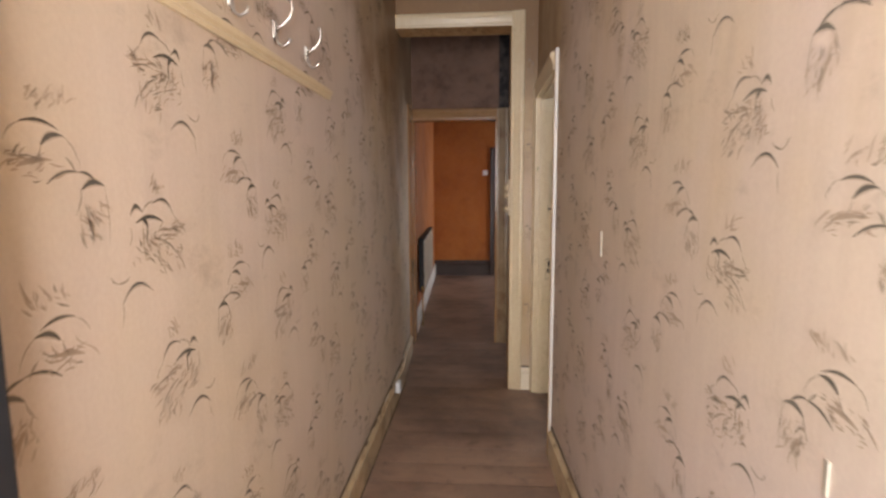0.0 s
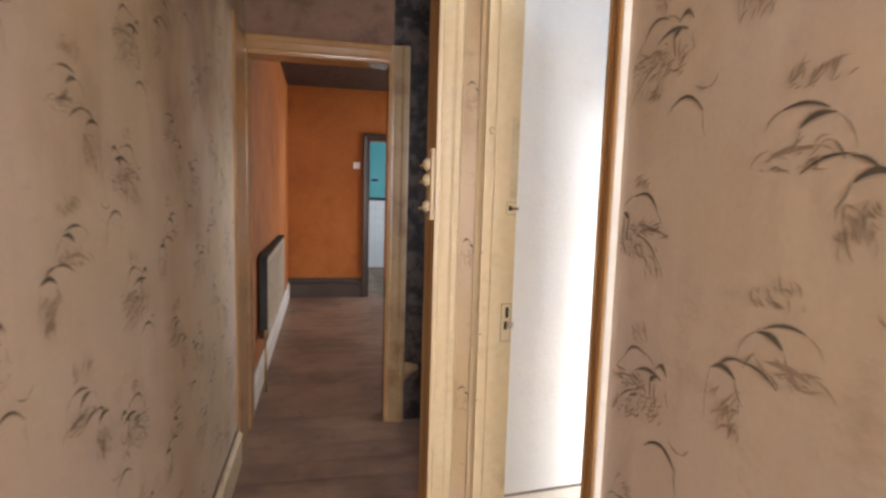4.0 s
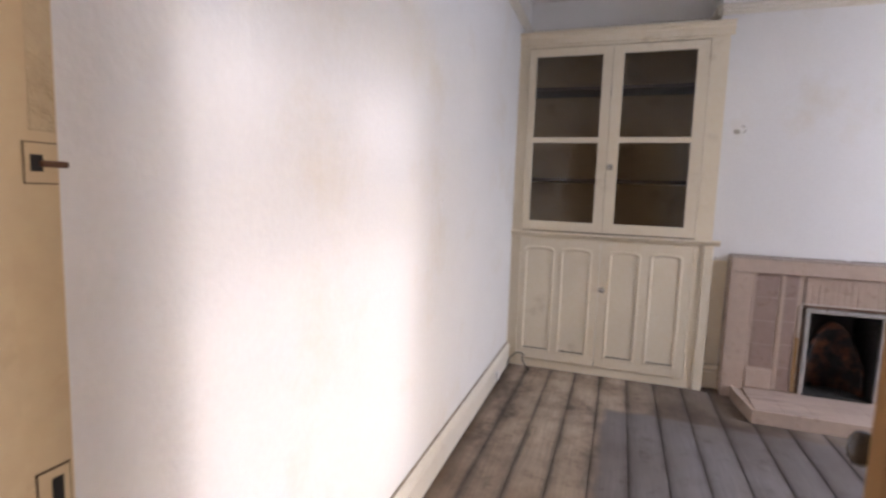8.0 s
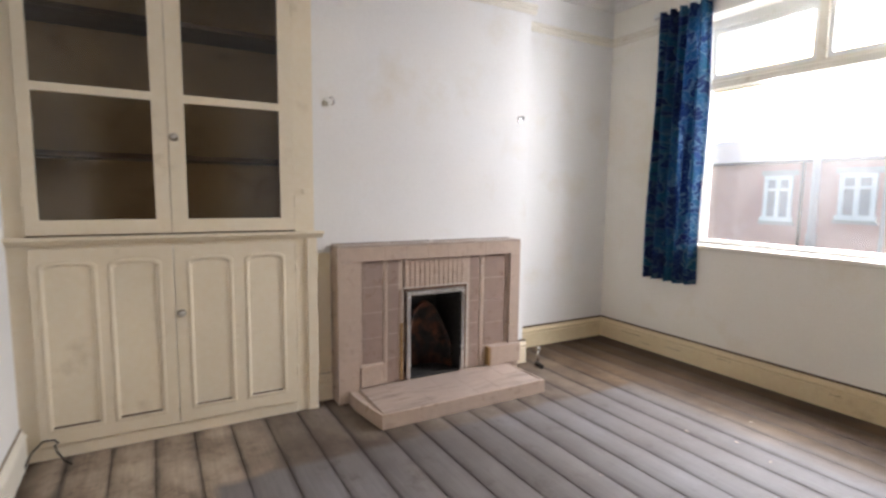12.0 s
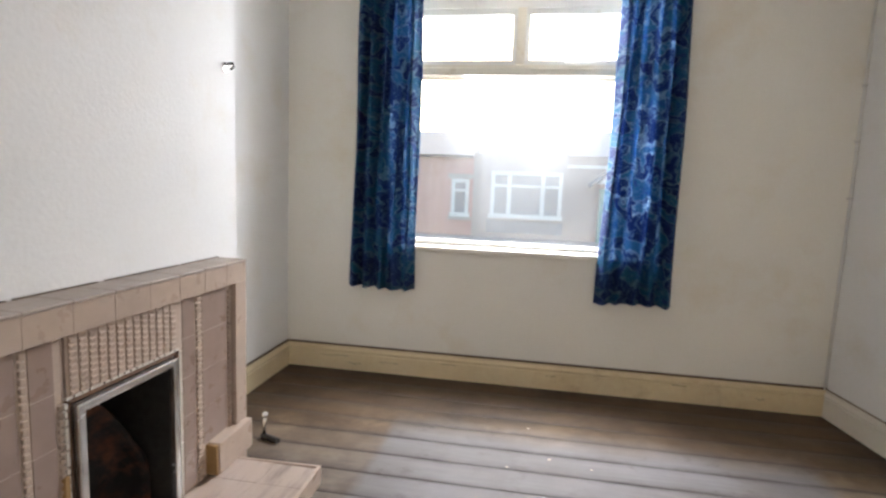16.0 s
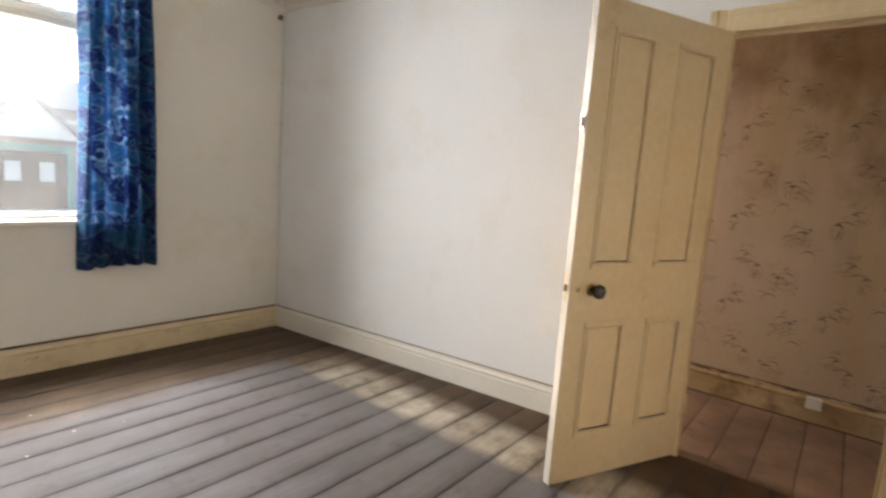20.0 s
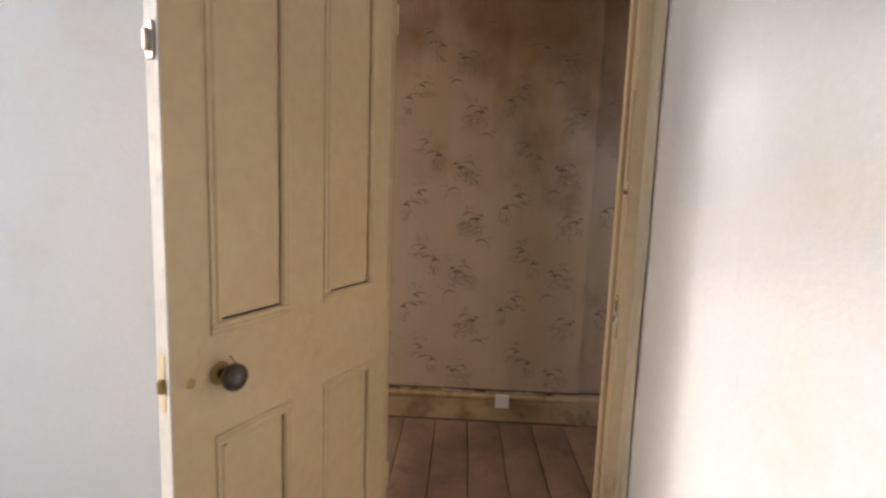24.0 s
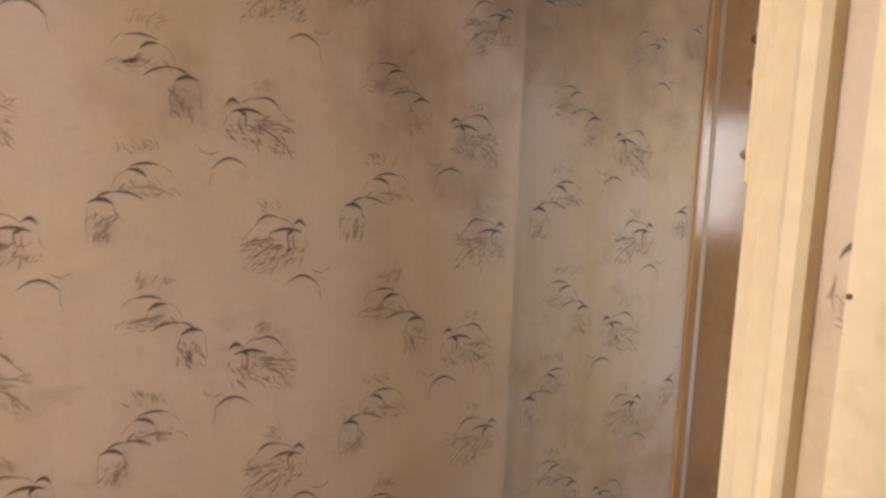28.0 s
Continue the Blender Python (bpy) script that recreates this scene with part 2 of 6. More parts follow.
def paper_material(name, pink, beige, brown, ochre):
    """Old wallpaper: pinkish beige, yellow-brown stains in drifting bands with hall shade mixed in, faint upright seams
    and weave.
    """
    m = bpy.data.materials.new(name)
    m.use_nodes = True
    t, ns, ln, b = nodes_of(m)
    p = position(t)
    sep = ns.new("ShaderNodeSeparateXYZ")
    ln.new(p, sep.inputs[0])

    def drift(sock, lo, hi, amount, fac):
        """Noise pushed up along one axis, so that its tint thickens towards one end."""
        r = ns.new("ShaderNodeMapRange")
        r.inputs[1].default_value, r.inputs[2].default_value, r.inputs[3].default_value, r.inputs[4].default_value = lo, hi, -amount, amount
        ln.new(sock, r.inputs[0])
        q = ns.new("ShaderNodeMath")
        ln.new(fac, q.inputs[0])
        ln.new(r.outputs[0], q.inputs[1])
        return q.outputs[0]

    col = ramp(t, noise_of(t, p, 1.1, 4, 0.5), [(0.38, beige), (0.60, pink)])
    # Ochre grows upwards and towards the arch.
    ochre_drift = drift(sep.outputs[1], -0.7, 0.6, 0.11, drift(sep.outputs[2], 1.2, 2.4, 0.12, noise_of(t, position(t, (1.0, 1.0, 0.5)), 1.15, 5, 0.6)))
    st = ramp(t, ochre_drift, [(0.42, (0, 0, 0)), (0.62, (0.9, 0.9, 0.9))])
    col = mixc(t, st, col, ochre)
    # Brown thickens upwards and near the arch: staining plus painted shade.
    shade_stain = drift(sep.outputs[1], -0.6, 0.75, 0.10, drift(sep.outputs[2], 1.05, 2.4, 0.17, noise_of(t, position(t, (1.0, 1.0, 0.8)), 1.9, 7, 0.62)))
    dk = ramp(t, shade_stain, [(0.48, (0, 0, 0)), (0.76, (0.92, 0.92, 0.92))])
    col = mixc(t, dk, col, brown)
    smudge = ramp(t, noise_of(t, position(t, (1.0, 1.0, 1.6)), 4.5, 6, 0.7), [(0.58, (0, 0, 0)), (0.76, (0.45, 0.45, 0.45))])
    col = mixc(t, smudge, col, (0.22, 0.15, 0.10))
    streak = noise_of(t, position(t, (14, 14, 0.7)), 2.0, 4, 0.6)
    col = mixc(t, 0.08, col, ramp(t, streak, [(0.3, (0.3, 0.3, 0.3)), (0.7, (0.7, 0.7, 0.7))]), "OVERLAY")
    weave = noise_of(t, position(t, (40, 40, 30)), 3.0, 3, 0.6)
    col = mixc(t, 0.08, col, ramp(t, weave, [(0.3, (0.25, 0.25, 0.25)), (0.7, (0.75, 0.75, 0.75))]), "OVERLAY")
    ln.new(col, b.inputs["Base Color"])
    b.inputs["Roughness"].default_value = 0.52
    bp = ns.new("ShaderNodeBump")
    bp.inputs["Strength"].default_value, bp.inputs["Distance"].default_value = 0.25, 0.0015
    ln.new(weave, bp.inputs["Height"])
    bp2 = ns.new("ShaderNodeBump")
    bp2.inputs["Strength"].default_value, bp2.inputs["Distance"].default_value = 0.25, 0.02
    ln.new(noise_of(t, p, 5.0, 3), bp2.inputs["Height"])
    ln.new(bp.outputs[0], bp2.inputs["Normal"])
    ln.new(bp2.outputs[0], b.inputs["Normal"])
    return m


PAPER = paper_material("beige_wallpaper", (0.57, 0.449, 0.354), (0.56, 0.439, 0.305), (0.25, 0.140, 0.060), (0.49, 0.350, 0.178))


def glass_material(name, tint, rough=0.0, haze=0.0):
    m = bpy.data.materials.new(name)
    m.use_nodes = True
    t, ns, ln, b = nodes_of(m)
    tr = ns.new("ShaderNodeBsdfTransparent")
    tr.inputs[0].default_value = (*tint, 1)
    gl = ns.new("ShaderNodeBsdfGlossy")
    gl.inputs["Roughness"].default_value = rough
    fr = ns.new("ShaderNodeFresnel")
    fr.inputs[0].default_value = 1.45
    mx = ns.new("ShaderNodeMixShader")
    ln.new(fr.outputs[0], mx.inputs[0])
    ln.new(tr.outputs[0], mx.inputs[1])
    ln.new(gl.outputs[0], mx.inputs[2])
    out = mx.outputs[0]
    if haze:
        tl = ns.new("ShaderNodeBsdfTranslucent")
        mf = ns.new("ShaderNodeMixShader")
        p = position(t)
        ln.new(ramp(t, noise_of(t, p, 3.0, 5, 0.6), [(0.3, (haze * 0.7,) * 3), (0.75, (haze * 1.6,) * 3)]), mf.inputs[0])
        ln.new(out, mf.inputs[1])
        ln.new(tl.outputs[0], mf.inputs[2])
        out = mf.outputs[0]
    ln.new(out, ns["Material Output"].inputs[0])
    return m


# Translucent haze in the pane stands in for glare over the street view.
GLASS = glass_material("window_glass", (0.97, 0.98, 0.98), 0.02, 0.028)
GLASS_DUSTY = glass_material("dusty_cupboard_glass", (0.86, 0.84, 0.80), 0.12)


def floor_material(name, edge, worn, grey, y_lo, y_hi, x_lo, x_hi, border, joint):
    """Bare boards: stained border, worn grey middle, grain along x, scuffs."""
    m = bpy.data.materials.new(name)
    m.use_nodes = True
    t, ns, ln, b = nodes_of(m)
    p = position(t)
    sep = ns.new("ShaderNodeSeparateXYZ")
    ln.new(p, sep.inputs[0])

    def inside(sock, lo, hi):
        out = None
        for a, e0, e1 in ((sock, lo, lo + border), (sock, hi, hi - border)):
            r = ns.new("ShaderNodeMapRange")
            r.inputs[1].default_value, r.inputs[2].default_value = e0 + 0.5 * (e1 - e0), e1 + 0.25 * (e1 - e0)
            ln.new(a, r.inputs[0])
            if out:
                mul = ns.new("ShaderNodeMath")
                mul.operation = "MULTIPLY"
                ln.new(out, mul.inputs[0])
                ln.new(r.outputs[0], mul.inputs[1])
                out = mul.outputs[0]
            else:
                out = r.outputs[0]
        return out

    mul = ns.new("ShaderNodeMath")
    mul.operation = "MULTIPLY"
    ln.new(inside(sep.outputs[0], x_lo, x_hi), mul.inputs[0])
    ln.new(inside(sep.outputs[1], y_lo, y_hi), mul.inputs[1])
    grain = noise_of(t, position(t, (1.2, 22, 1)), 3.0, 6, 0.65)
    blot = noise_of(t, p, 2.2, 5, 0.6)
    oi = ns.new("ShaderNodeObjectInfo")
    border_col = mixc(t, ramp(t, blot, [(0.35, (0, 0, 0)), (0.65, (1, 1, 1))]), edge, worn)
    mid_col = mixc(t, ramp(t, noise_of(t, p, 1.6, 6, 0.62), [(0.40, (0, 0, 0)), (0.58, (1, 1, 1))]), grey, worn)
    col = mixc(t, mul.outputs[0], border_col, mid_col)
    col = mixc(t, 0.32, col, ramp(t, grain, [(0.25, (0.2, 0.2, 0.2)), (0.75, (0.78, 0.78, 0.78))]), "OVERLAY")
    col = mixc(t, 0.10, col, ramp(t, oi.outputs["Random"], [(0.0, (0.28, 0.28, 0.28)), (1.0, (0.70, 0.69, 0.67))]), "OVERLAY")
    tc = ns.new("ShaderNodeTexCoord")
    so = ns.new("ShaderNodeSeparateXYZ")
    ln.new(tc.outputs["Object"], so.inputs[0])
    ab = ns.new("ShaderNodeMath")
    ab.operation = "ABSOLUTE"
    ln.new(so.outputs[1], ab.inputs[0])
    wob = ns.new("ShaderNodeMath")
    wob.operation = "MULTIPLY_ADD"
    ln.new(noise_of(t, position(t, (2.5, 14, 1)), 2.0, 4), wob.inputs[0])
    wob.inputs[1].default_value = 0.05
    ln.new(ab.outputs[0], wob.inputs[2])
    col = mixc(t, ramp(t, wob.outputs[0], [(0.085, (0, 0, 0)), (0.116, (joint, joint, joint))]), col, tuple(c * 0.55 for c in edge))
    dirt = ramp(t, noise_of(t, p, 9, 6, 0.7), [(0.56, (0, 0, 0)), (0.72, (0.55, 0.55, 0.55))])
    col = mixc(t, dirt, col, tuple(c * 0.45 for c in edge))
    ln.new(col, b.inputs["Base Color"])
    ln.new(ramp(t, grain, [(0.3, (0.46,) * 3), (0.7, (0.68,) * 3)]), b.inputs["Roughness"])
    bp = ns.new("ShaderNodeBump")
    bp.inputs["Strength"].default_value, bp.inputs["Distance"].default_value = 0.35, 0.003
    ln.new(grain, bp.inputs["Height"])
    ln.new(bp.outputs[0], b.inputs["Normal"])
    return m


def room_floor_material():
    """Bare boards: grey where a rug lay, tan and dirty round it, dark stain along the walls. The tones also carry some
    light falloff.
    """
    m = bpy.data.materials.new("worn_floorboards")
    m.use_nodes = True
    t, ns, ln, b = nodes_of(m)
    p = position(t)
    wig = ns.new("ShaderNodeVectorMath")
    wig.operation = "MULTIPLY_ADD"
    nz = ns.new("ShaderNodeTexNoise")
    nz.inputs["Scale"].default_value, nz.inputs["Detail"].default_value = 5.0, 5.0
    ln.new(p, nz.inputs["Vector"])
    ln.new(nz.outputs["Color"], wig.inputs[0])
    wig.inputs[1].default_value = (0.10, 0.10, 0)
    ln.new(p, wig.inputs[2])
    sep = ns.new("ShaderNodeSeparateXYZ")
    ln.new(wig.outputs[0], sep.inputs[0])

    def step(sock, lo, hi):
        r = ns.new("ShaderNodeMapRange")
        r.inputs[1].default_value, r.inputs[2].default_value = lo + 0.05, hi + 0.05
        ln.new(sock, r.inputs[0])
        return r.outputs[0]

    def both(x, y):
        q = ns.new("ShaderNodeMath")
        q.operation = "MULTIPLY"
        ln.new(x, q.inputs[0])
        ln.new(y, q.inputs[1])
        return q.outputs[0]

    X, Y = sep.outputs[0], sep.outputs[1]
    rug = both(both(step(X, 1.33, 1.41), step(X, 3.47, 3.42)), both(step(Y, -2.52, -2.28), step(Y, 0.18, 0.13)))
    clear = both(both(step(X, 1.00, 1.16), step(X, 4.25, 4.0)), both(step(Y, -2.62, -2.35), step(Y, 0.86, 0.76)))
    grain = noise_of(t, position(t, (1.2, 22, 1)), 3.0, 6, 0.65)
    oi = ns.new("ShaderNodeObjectInfo")
    tan = ramp(t, noise_of(t, p, 2.6, 6, 0.65), [(0.36, (0.20, 0.152, 0.110)), (0.47, (0.36, 0.300, 0.228)), (0.60, (0.50, 0.435, 0.345))])
    # Darker by the window, lighter at the cupboard: light falloff partly put in colour.
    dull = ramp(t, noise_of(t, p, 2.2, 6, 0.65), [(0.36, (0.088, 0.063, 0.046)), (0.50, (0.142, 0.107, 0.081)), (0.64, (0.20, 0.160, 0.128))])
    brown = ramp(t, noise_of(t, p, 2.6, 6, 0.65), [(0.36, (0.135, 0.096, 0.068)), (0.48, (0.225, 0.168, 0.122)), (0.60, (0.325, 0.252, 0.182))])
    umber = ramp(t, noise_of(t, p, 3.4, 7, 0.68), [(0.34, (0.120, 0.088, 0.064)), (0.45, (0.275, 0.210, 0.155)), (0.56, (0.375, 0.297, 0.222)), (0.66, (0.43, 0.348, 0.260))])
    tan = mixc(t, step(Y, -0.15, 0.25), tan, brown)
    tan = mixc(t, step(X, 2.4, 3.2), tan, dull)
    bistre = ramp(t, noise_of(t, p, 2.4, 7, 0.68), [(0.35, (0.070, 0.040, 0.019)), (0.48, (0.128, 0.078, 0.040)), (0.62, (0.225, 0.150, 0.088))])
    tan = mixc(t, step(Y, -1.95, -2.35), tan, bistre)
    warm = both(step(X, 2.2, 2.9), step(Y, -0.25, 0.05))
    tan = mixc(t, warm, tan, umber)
    grey = ramp(t, noise_of(t, p, 1.1, 5, 0.6), [(0.35, (0.124, 0.104, 0.095)), (0.52, (0.160, 0.141, 0.134)), (0.68, (0.192, 0.179, 0.180))])
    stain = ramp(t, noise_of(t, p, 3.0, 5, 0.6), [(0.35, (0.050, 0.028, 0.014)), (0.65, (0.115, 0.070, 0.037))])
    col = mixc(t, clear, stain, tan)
    col = mixc(t, rug, col, grey)
    col = mixc(t, 0.5, col, ramp(t, grain, [(0.25, (0.26, 0.26, 0.26)), (0.75, (0.72, 0.72, 0.72))]), "OVERLAY")
    col = mixc(t, 0.16, col, ramp(t, oi.outputs["Random"], [(0.0, (0.30, 0.30, 0.30)), (1.0, (0.68, 0.67, 0.66))]), "OVERLAY")
    tc = ns.new("ShaderNodeTexCoord")
    so = ns.new("ShaderNodeSeparateXYZ")
    ln.new(tc.outputs["Object"], so.inputs[0])
    ab = ns.new("ShaderNodeMath")
    ab.operation = "ABSOLUTE"
    ln.new(so.outputs[1], ab.inputs[0])
    wob = ns.new("ShaderNodeMath")
    wob.operation = "MULTIPLY_ADD"
    ln.new(noise_of(t, position(t, (2.0, 9, 1)), 1.6, 5, 0.65), wob.inputs[0])
    wob.inputs[1].default_value = 0.075
    ln.new(ab.outputs[0], wob.inputs[2])
    col = mixc(t, ramp(t, wob.outputs[0], [(0.074, (0, 0, 0)), (0.122, (0.30, 0.30, 0.30))]), col, (0.058, 0.045, 0.038))
    col = mixc(t, ramp(t, wob.outputs[0], [(0.107, (0, 0, 0)), (0.122, (0.50, 0.50, 0.50))]), col, (0.045, 0.034, 0.028))
    dirt = ramp(t, noise_of(t, p, 7, 7, 0.72), [(0.56, (0, 0, 0)), (0.72, (0.6, 0.6, 0.6))])
    col = mixc(t, dirt, col, (0.060, 0.042, 0.030))
    ln.new(col, b.inputs["Base Color"])
    ln.new(ramp(t, grain, [(0.3, (0.56,) * 3), (0.7, (0.74,) * 3)]), b.inputs["Roughness"])
    b.inputs["Specular IOR Level"].default_value = 0.38
    bp = ns.new("ShaderNodeBump")
    bp.inputs["Strength"].default_value, bp.inputs["Distance"].default_value = 0.35, 0.003
    ln.new(grain, bp.inputs["Height"])
    ln.new(bp.outputs[0], b.inputs["Normal"])
    return m


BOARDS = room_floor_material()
HALL_BOARDS = floor_material("dirty_hall_boards", (0.105, 0.058, 0.036), (0.285, 0.180, 0.116), (0.165, 0.100, 0.066), -3.1, 9.0, -0.6, 0.7, 0.12, 0.05)
UNDER = surface("dark_gap", (0.012, 0.009, 0.007), (0.02, 0.016, 0.012), rough=0.9)


def curtain_material():
    m = bpy.data.materials.new("blue_floral_curtain")
    m.use_nodes = True
    t, ns, ln, b = nodes_of(m)
    tc = ns.new("ShaderNodeTexCoord")
    mp = ns.new("ShaderNodeMapping")
    mp.inputs["Scale"].default_value = (1, 1, 1)
    ln.new(tc.outputs["UV"], mp.inputs[0])
    warp = ns.new("ShaderNodeTexNoise")
    warp.inputs["Scale"].default_value, warp.inputs["Detail"].default_value = 9.0, 2.0
    ln.new(mp.outputs[0], warp.inputs["Vector"])
    sway = ns.new("ShaderNodeVectorMath")
    sway.operation = "MULTIPLY_ADD"
    ln.new(warp.outputs["Color"], sway.inputs[0])
    sway.inputs[1].default_value = (0.20, 0.26, 0)
    ln.new(mp.outputs[0], sway.inputs[2])

    def contour(scale, at, w):
        return ramp(t, noise_of(t, sway.outputs[0], scale, 1.5, 0.4), [(at - w, (0, 0, 0)), (at, (1, 1, 1)), (at + w, (0, 0, 0))])

    big, fine = contour(9.0, 0.5, 0.030), contour(24.0, 0.52, 0.035)
    inside = ramp(t, noise_of(t, sway.outputs[0], 9.0, 1.5, 0.4), [(0.50, (0, 0, 0)), (0.54, (1, 1, 1))])
    petal = ramp(t, noise_of(t, sway.outputs[0], 17.0, 2, 0.5), [(0.42, (0.010, 0.075, 0.17)), (0.52, (0.010, 0.125, 0.17)), (0.62, (0.020, 0.030, 0.15))])
    ground = ramp(t, noise_of(t, mp.outputs[0], 4.0, 3, 0.5), [(0.35, (0.006, 0.018, 0.075)), (0.55, (0.010, 0.036, 0.140)), (0.70, (0.020, 0.020, 0.100))])
    col = mixc(t, inside, ground, petal)
    col = mixc(t, fine, col, (0.010, 0.055, 0.13))
    col = mixc(t, big, col, (0.014, 0.10, 0.17))
    b.inputs["Roughness"].default_value = 0.85
    ln.new(col, b.inputs["Base Color"])
    tl = ns.new("ShaderNodeBsdfTranslucent")
    tcol = mixc(t, inside, (0.026, 0.065, 0.235), (0.065, 0.185, 0.40))
    tcol = mixc(t, fine, tcol, (0.32, 0.50, 0.70))
    tcol = mixc(t, big, tcol, (0.52, 0.68, 0.86))
    ln.new(tcol, tl.inputs[0])
    mx = ns.new("ShaderNodeMixShader")
    mx.inputs[0].default_value = 0.38
    ln.new(b.outputs[0], mx.inputs[1])
    ln.new(tl.outputs[0], mx.inputs[2])
    ln.new(mx.outputs[0], ns["Material Output"].inputs[0])
    return m


CURTAIN = curtain_material()


# ---- builders ----
def part(name, bm, material, parent=None, label=""):
    me = bpy.data.meshes.new(name)
    bmesh.ops.recalc_face_normals(bm, faces=bm.faces)
    bm.to_mesh(me)
    bm.free()
    me.materials.append(material)
    ob = new(name, me)
    if parent:
        ob.parent = parent
    if label:
        ob["label"] = label
    return ob


def thing(name, label, category, group="", kind="", at=(0, 0, 0)):
    ob = new(name)
    ob.location = at
    ob.empty_display_size = 0.1
    return tagged(ob, label, category, group, kind)


def box(bm, x0, y0, z0, x1, y1, z1, bevel=0.0):
    made = bmesh.ops.create_cube(bm, size=1.0)["verts"]
    m = Matrix.Translation(((x0 + x1) / 2, (y0 + y1) / 2, (z0 + z1) / 2)) @ Matrix.Diagonal((abs(x1 - x0), abs(y1 - y0), abs(z1 - z0), 1))
    bmesh.ops.transform(bm, matrix=m, verts=made)
    if bevel:
        edges = list({e for v in made for e in v.link_edges})
        bmesh.ops.bevel(bm, geom=edges, offset=bevel, segments=2, affect="EDGES", profile=0.5)
    return bm


def boxed(x0, y0, z0, x1, y1, z1, bevel=0.0):
    return box(bmesh.new(), x0, y0, z0, x1, y1, z1, bevel)


def prism(bm, plan, z0, z1):
    lo = [bm.verts.new((x, y, z0)) for x, y in plan]
    hi = [bm.verts.new((x, y, z1)) for x, y in plan]
    bm.faces.new(lo[::-1])
    bm.faces.new(hi)
    for i in range(len(plan)):
        j = (i + 1) % len(plan)
        bm.faces.new((lo[i], lo[j], hi[j], hi[i]))
    return bm


def extrude(bm, profile, p, q, out, up):
    """A moulding: profile points (out, up) swept from p to q."""
    p, q, out, up = Vector(p), Vector(q), Vector(out).normalized(), Vector(up).normalized()
    a = [bm.verts.new(p + out * u + up * v) for u, v in profile]
    b = [bm.verts.new(q + out * u + up * v) for u, v in profile]
    bm.faces.new(a[::-1])
    bm.faces.new(b)
    for i in range(len(profile)):
        j = (i + 1) % len(profile)
        bm.faces.new((a[i], a[j], b[j], b[i]))
    return bm


def lathe(bm, profile, centre, axis, seg=20):
    """Rings of (radius, along) turned round an axis."""
    axis = Vector(axis).normalized()
    side = axis.orthogonal().normalized()
    other = axis.cross(side)
    rings = []
    for r, d in profile:
        rings.append([bm.verts.new(Vector(centre) + axis * d + (side * math.cos(k * math.tau / seg) + other * math.sin(k * math.tau / seg)) * max(r, 1e-4)) for k in range(seg)])
    for a, b in zip(rings, rings[1:]):
        for k in range(seg):
            f = bm.faces.new((a[k], a[(k + 1) % seg], b[(k + 1) % seg], b[k]))
            f.smooth = True
    bm.faces.new(rings[0][::-1])
    bm.faces.new(rings[-1])
    return bm


def tube(bm, pts, radius, seg=8):
    pts = [Vector(p) for p in pts]
    rings = []
    for i, p in enumerate(pts):
        d = (pts[min(i + 1, len(pts) - 1)] - pts[max(i - 1, 0)]).normalized()
        s = d.orthogonal().normalized()
        o = d.cross(s)
        if rings:
            prev = (rings[-1][0].co - pts[i - 1]).normalized()
            s = (prev - d * prev.dot(d)).normalized()
            o = d.cross(s)
        r = radius[i] if isinstance(radius, (list, tuple)) else radius
        rings.append([bm.verts.new(p + (s * math.cos(k * math.tau / seg) + o * math.sin(k * math.tau / seg)) * r) for k in range(seg)])
    for a, b in zip(rings, rings[1:]):
        for k in range(seg):
            bm.faces.new((a[k], a[(k + 1) % seg], b[(k + 1) % seg], b[k])).smooth = True
    bm.faces.new(rings[0][::-1])
    bm.faces.new(rings[-1])
    return bm


def structure(name, bm, material, label, category):
    return tagged(part(name, bm, material), label, category, kind="structure")


def wall_with_holes(bm, x0, x1, y0, y1, z0, z1, holes):
    """A wall along x as one connected mesh (holes as x0, x1, z0, z1)."""
    xs = sorted({x0, x1, *[min(max(v, x0), x1) for h in holes for v in h[:2]]})
    zs = sorted({z0, z1, *[min(max(v, z0), z1) for h in holes for v in h[2:]]})
    full = {}
    for i in range(len(xs) - 1):
        for k in range(len(zs) - 1):
            cx, cz = (xs[i] + xs[i + 1]) / 2, (zs[k] + zs[k + 1]) / 2
            full[i, k] = not any(h[0] < cx < h[1] and h[2] < cz < h[3] for h in holes)
    verts = {}

    def v(i, k, y):
        if (i, k, y) not in verts:
            verts[i, k, y] = bm.verts.new((xs[i], y, zs[k]))
        return verts[i, k, y]

    for (i, k), on in full.items():
        if not on:
            continue
        for y in (y0, y1):
            bm.faces.new((v(i, k, y), v(i + 1, k, y), v(i + 1, k + 1, y), v(i, k + 1, y)))
        for di, dk, p, q in ((-1, 0, (i, k), (i, k + 1)), (1, 0, (i + 1, k), (i + 1, k + 1)), (0, -1, (i, k), (i + 1, k)), (0, 1, (i, k + 1), (i + 1, k + 1))):
            if not full.get((i + di, k + dk), False):
                bm.faces.new((v(*p, y0), v(*q, y0), v(*q, y1), v(*p, y1)))
    return bm


CEIL = 2.82

# ---- the setting ----
# front wall with the window and the front doorway
WIN = (2.05, 3.66, 0.87, 2.50)
structure("wall_south", wall_with_holes(bmesh.new(), -0.70, 4.75, -3.42, -3.115, -0.6, CEIL, [WIN, (-0.30, 0.62, 0.0, 2.45)]), WALL_CREAM, "creamier off-white plastered front wall with a wide window opening", "wall")
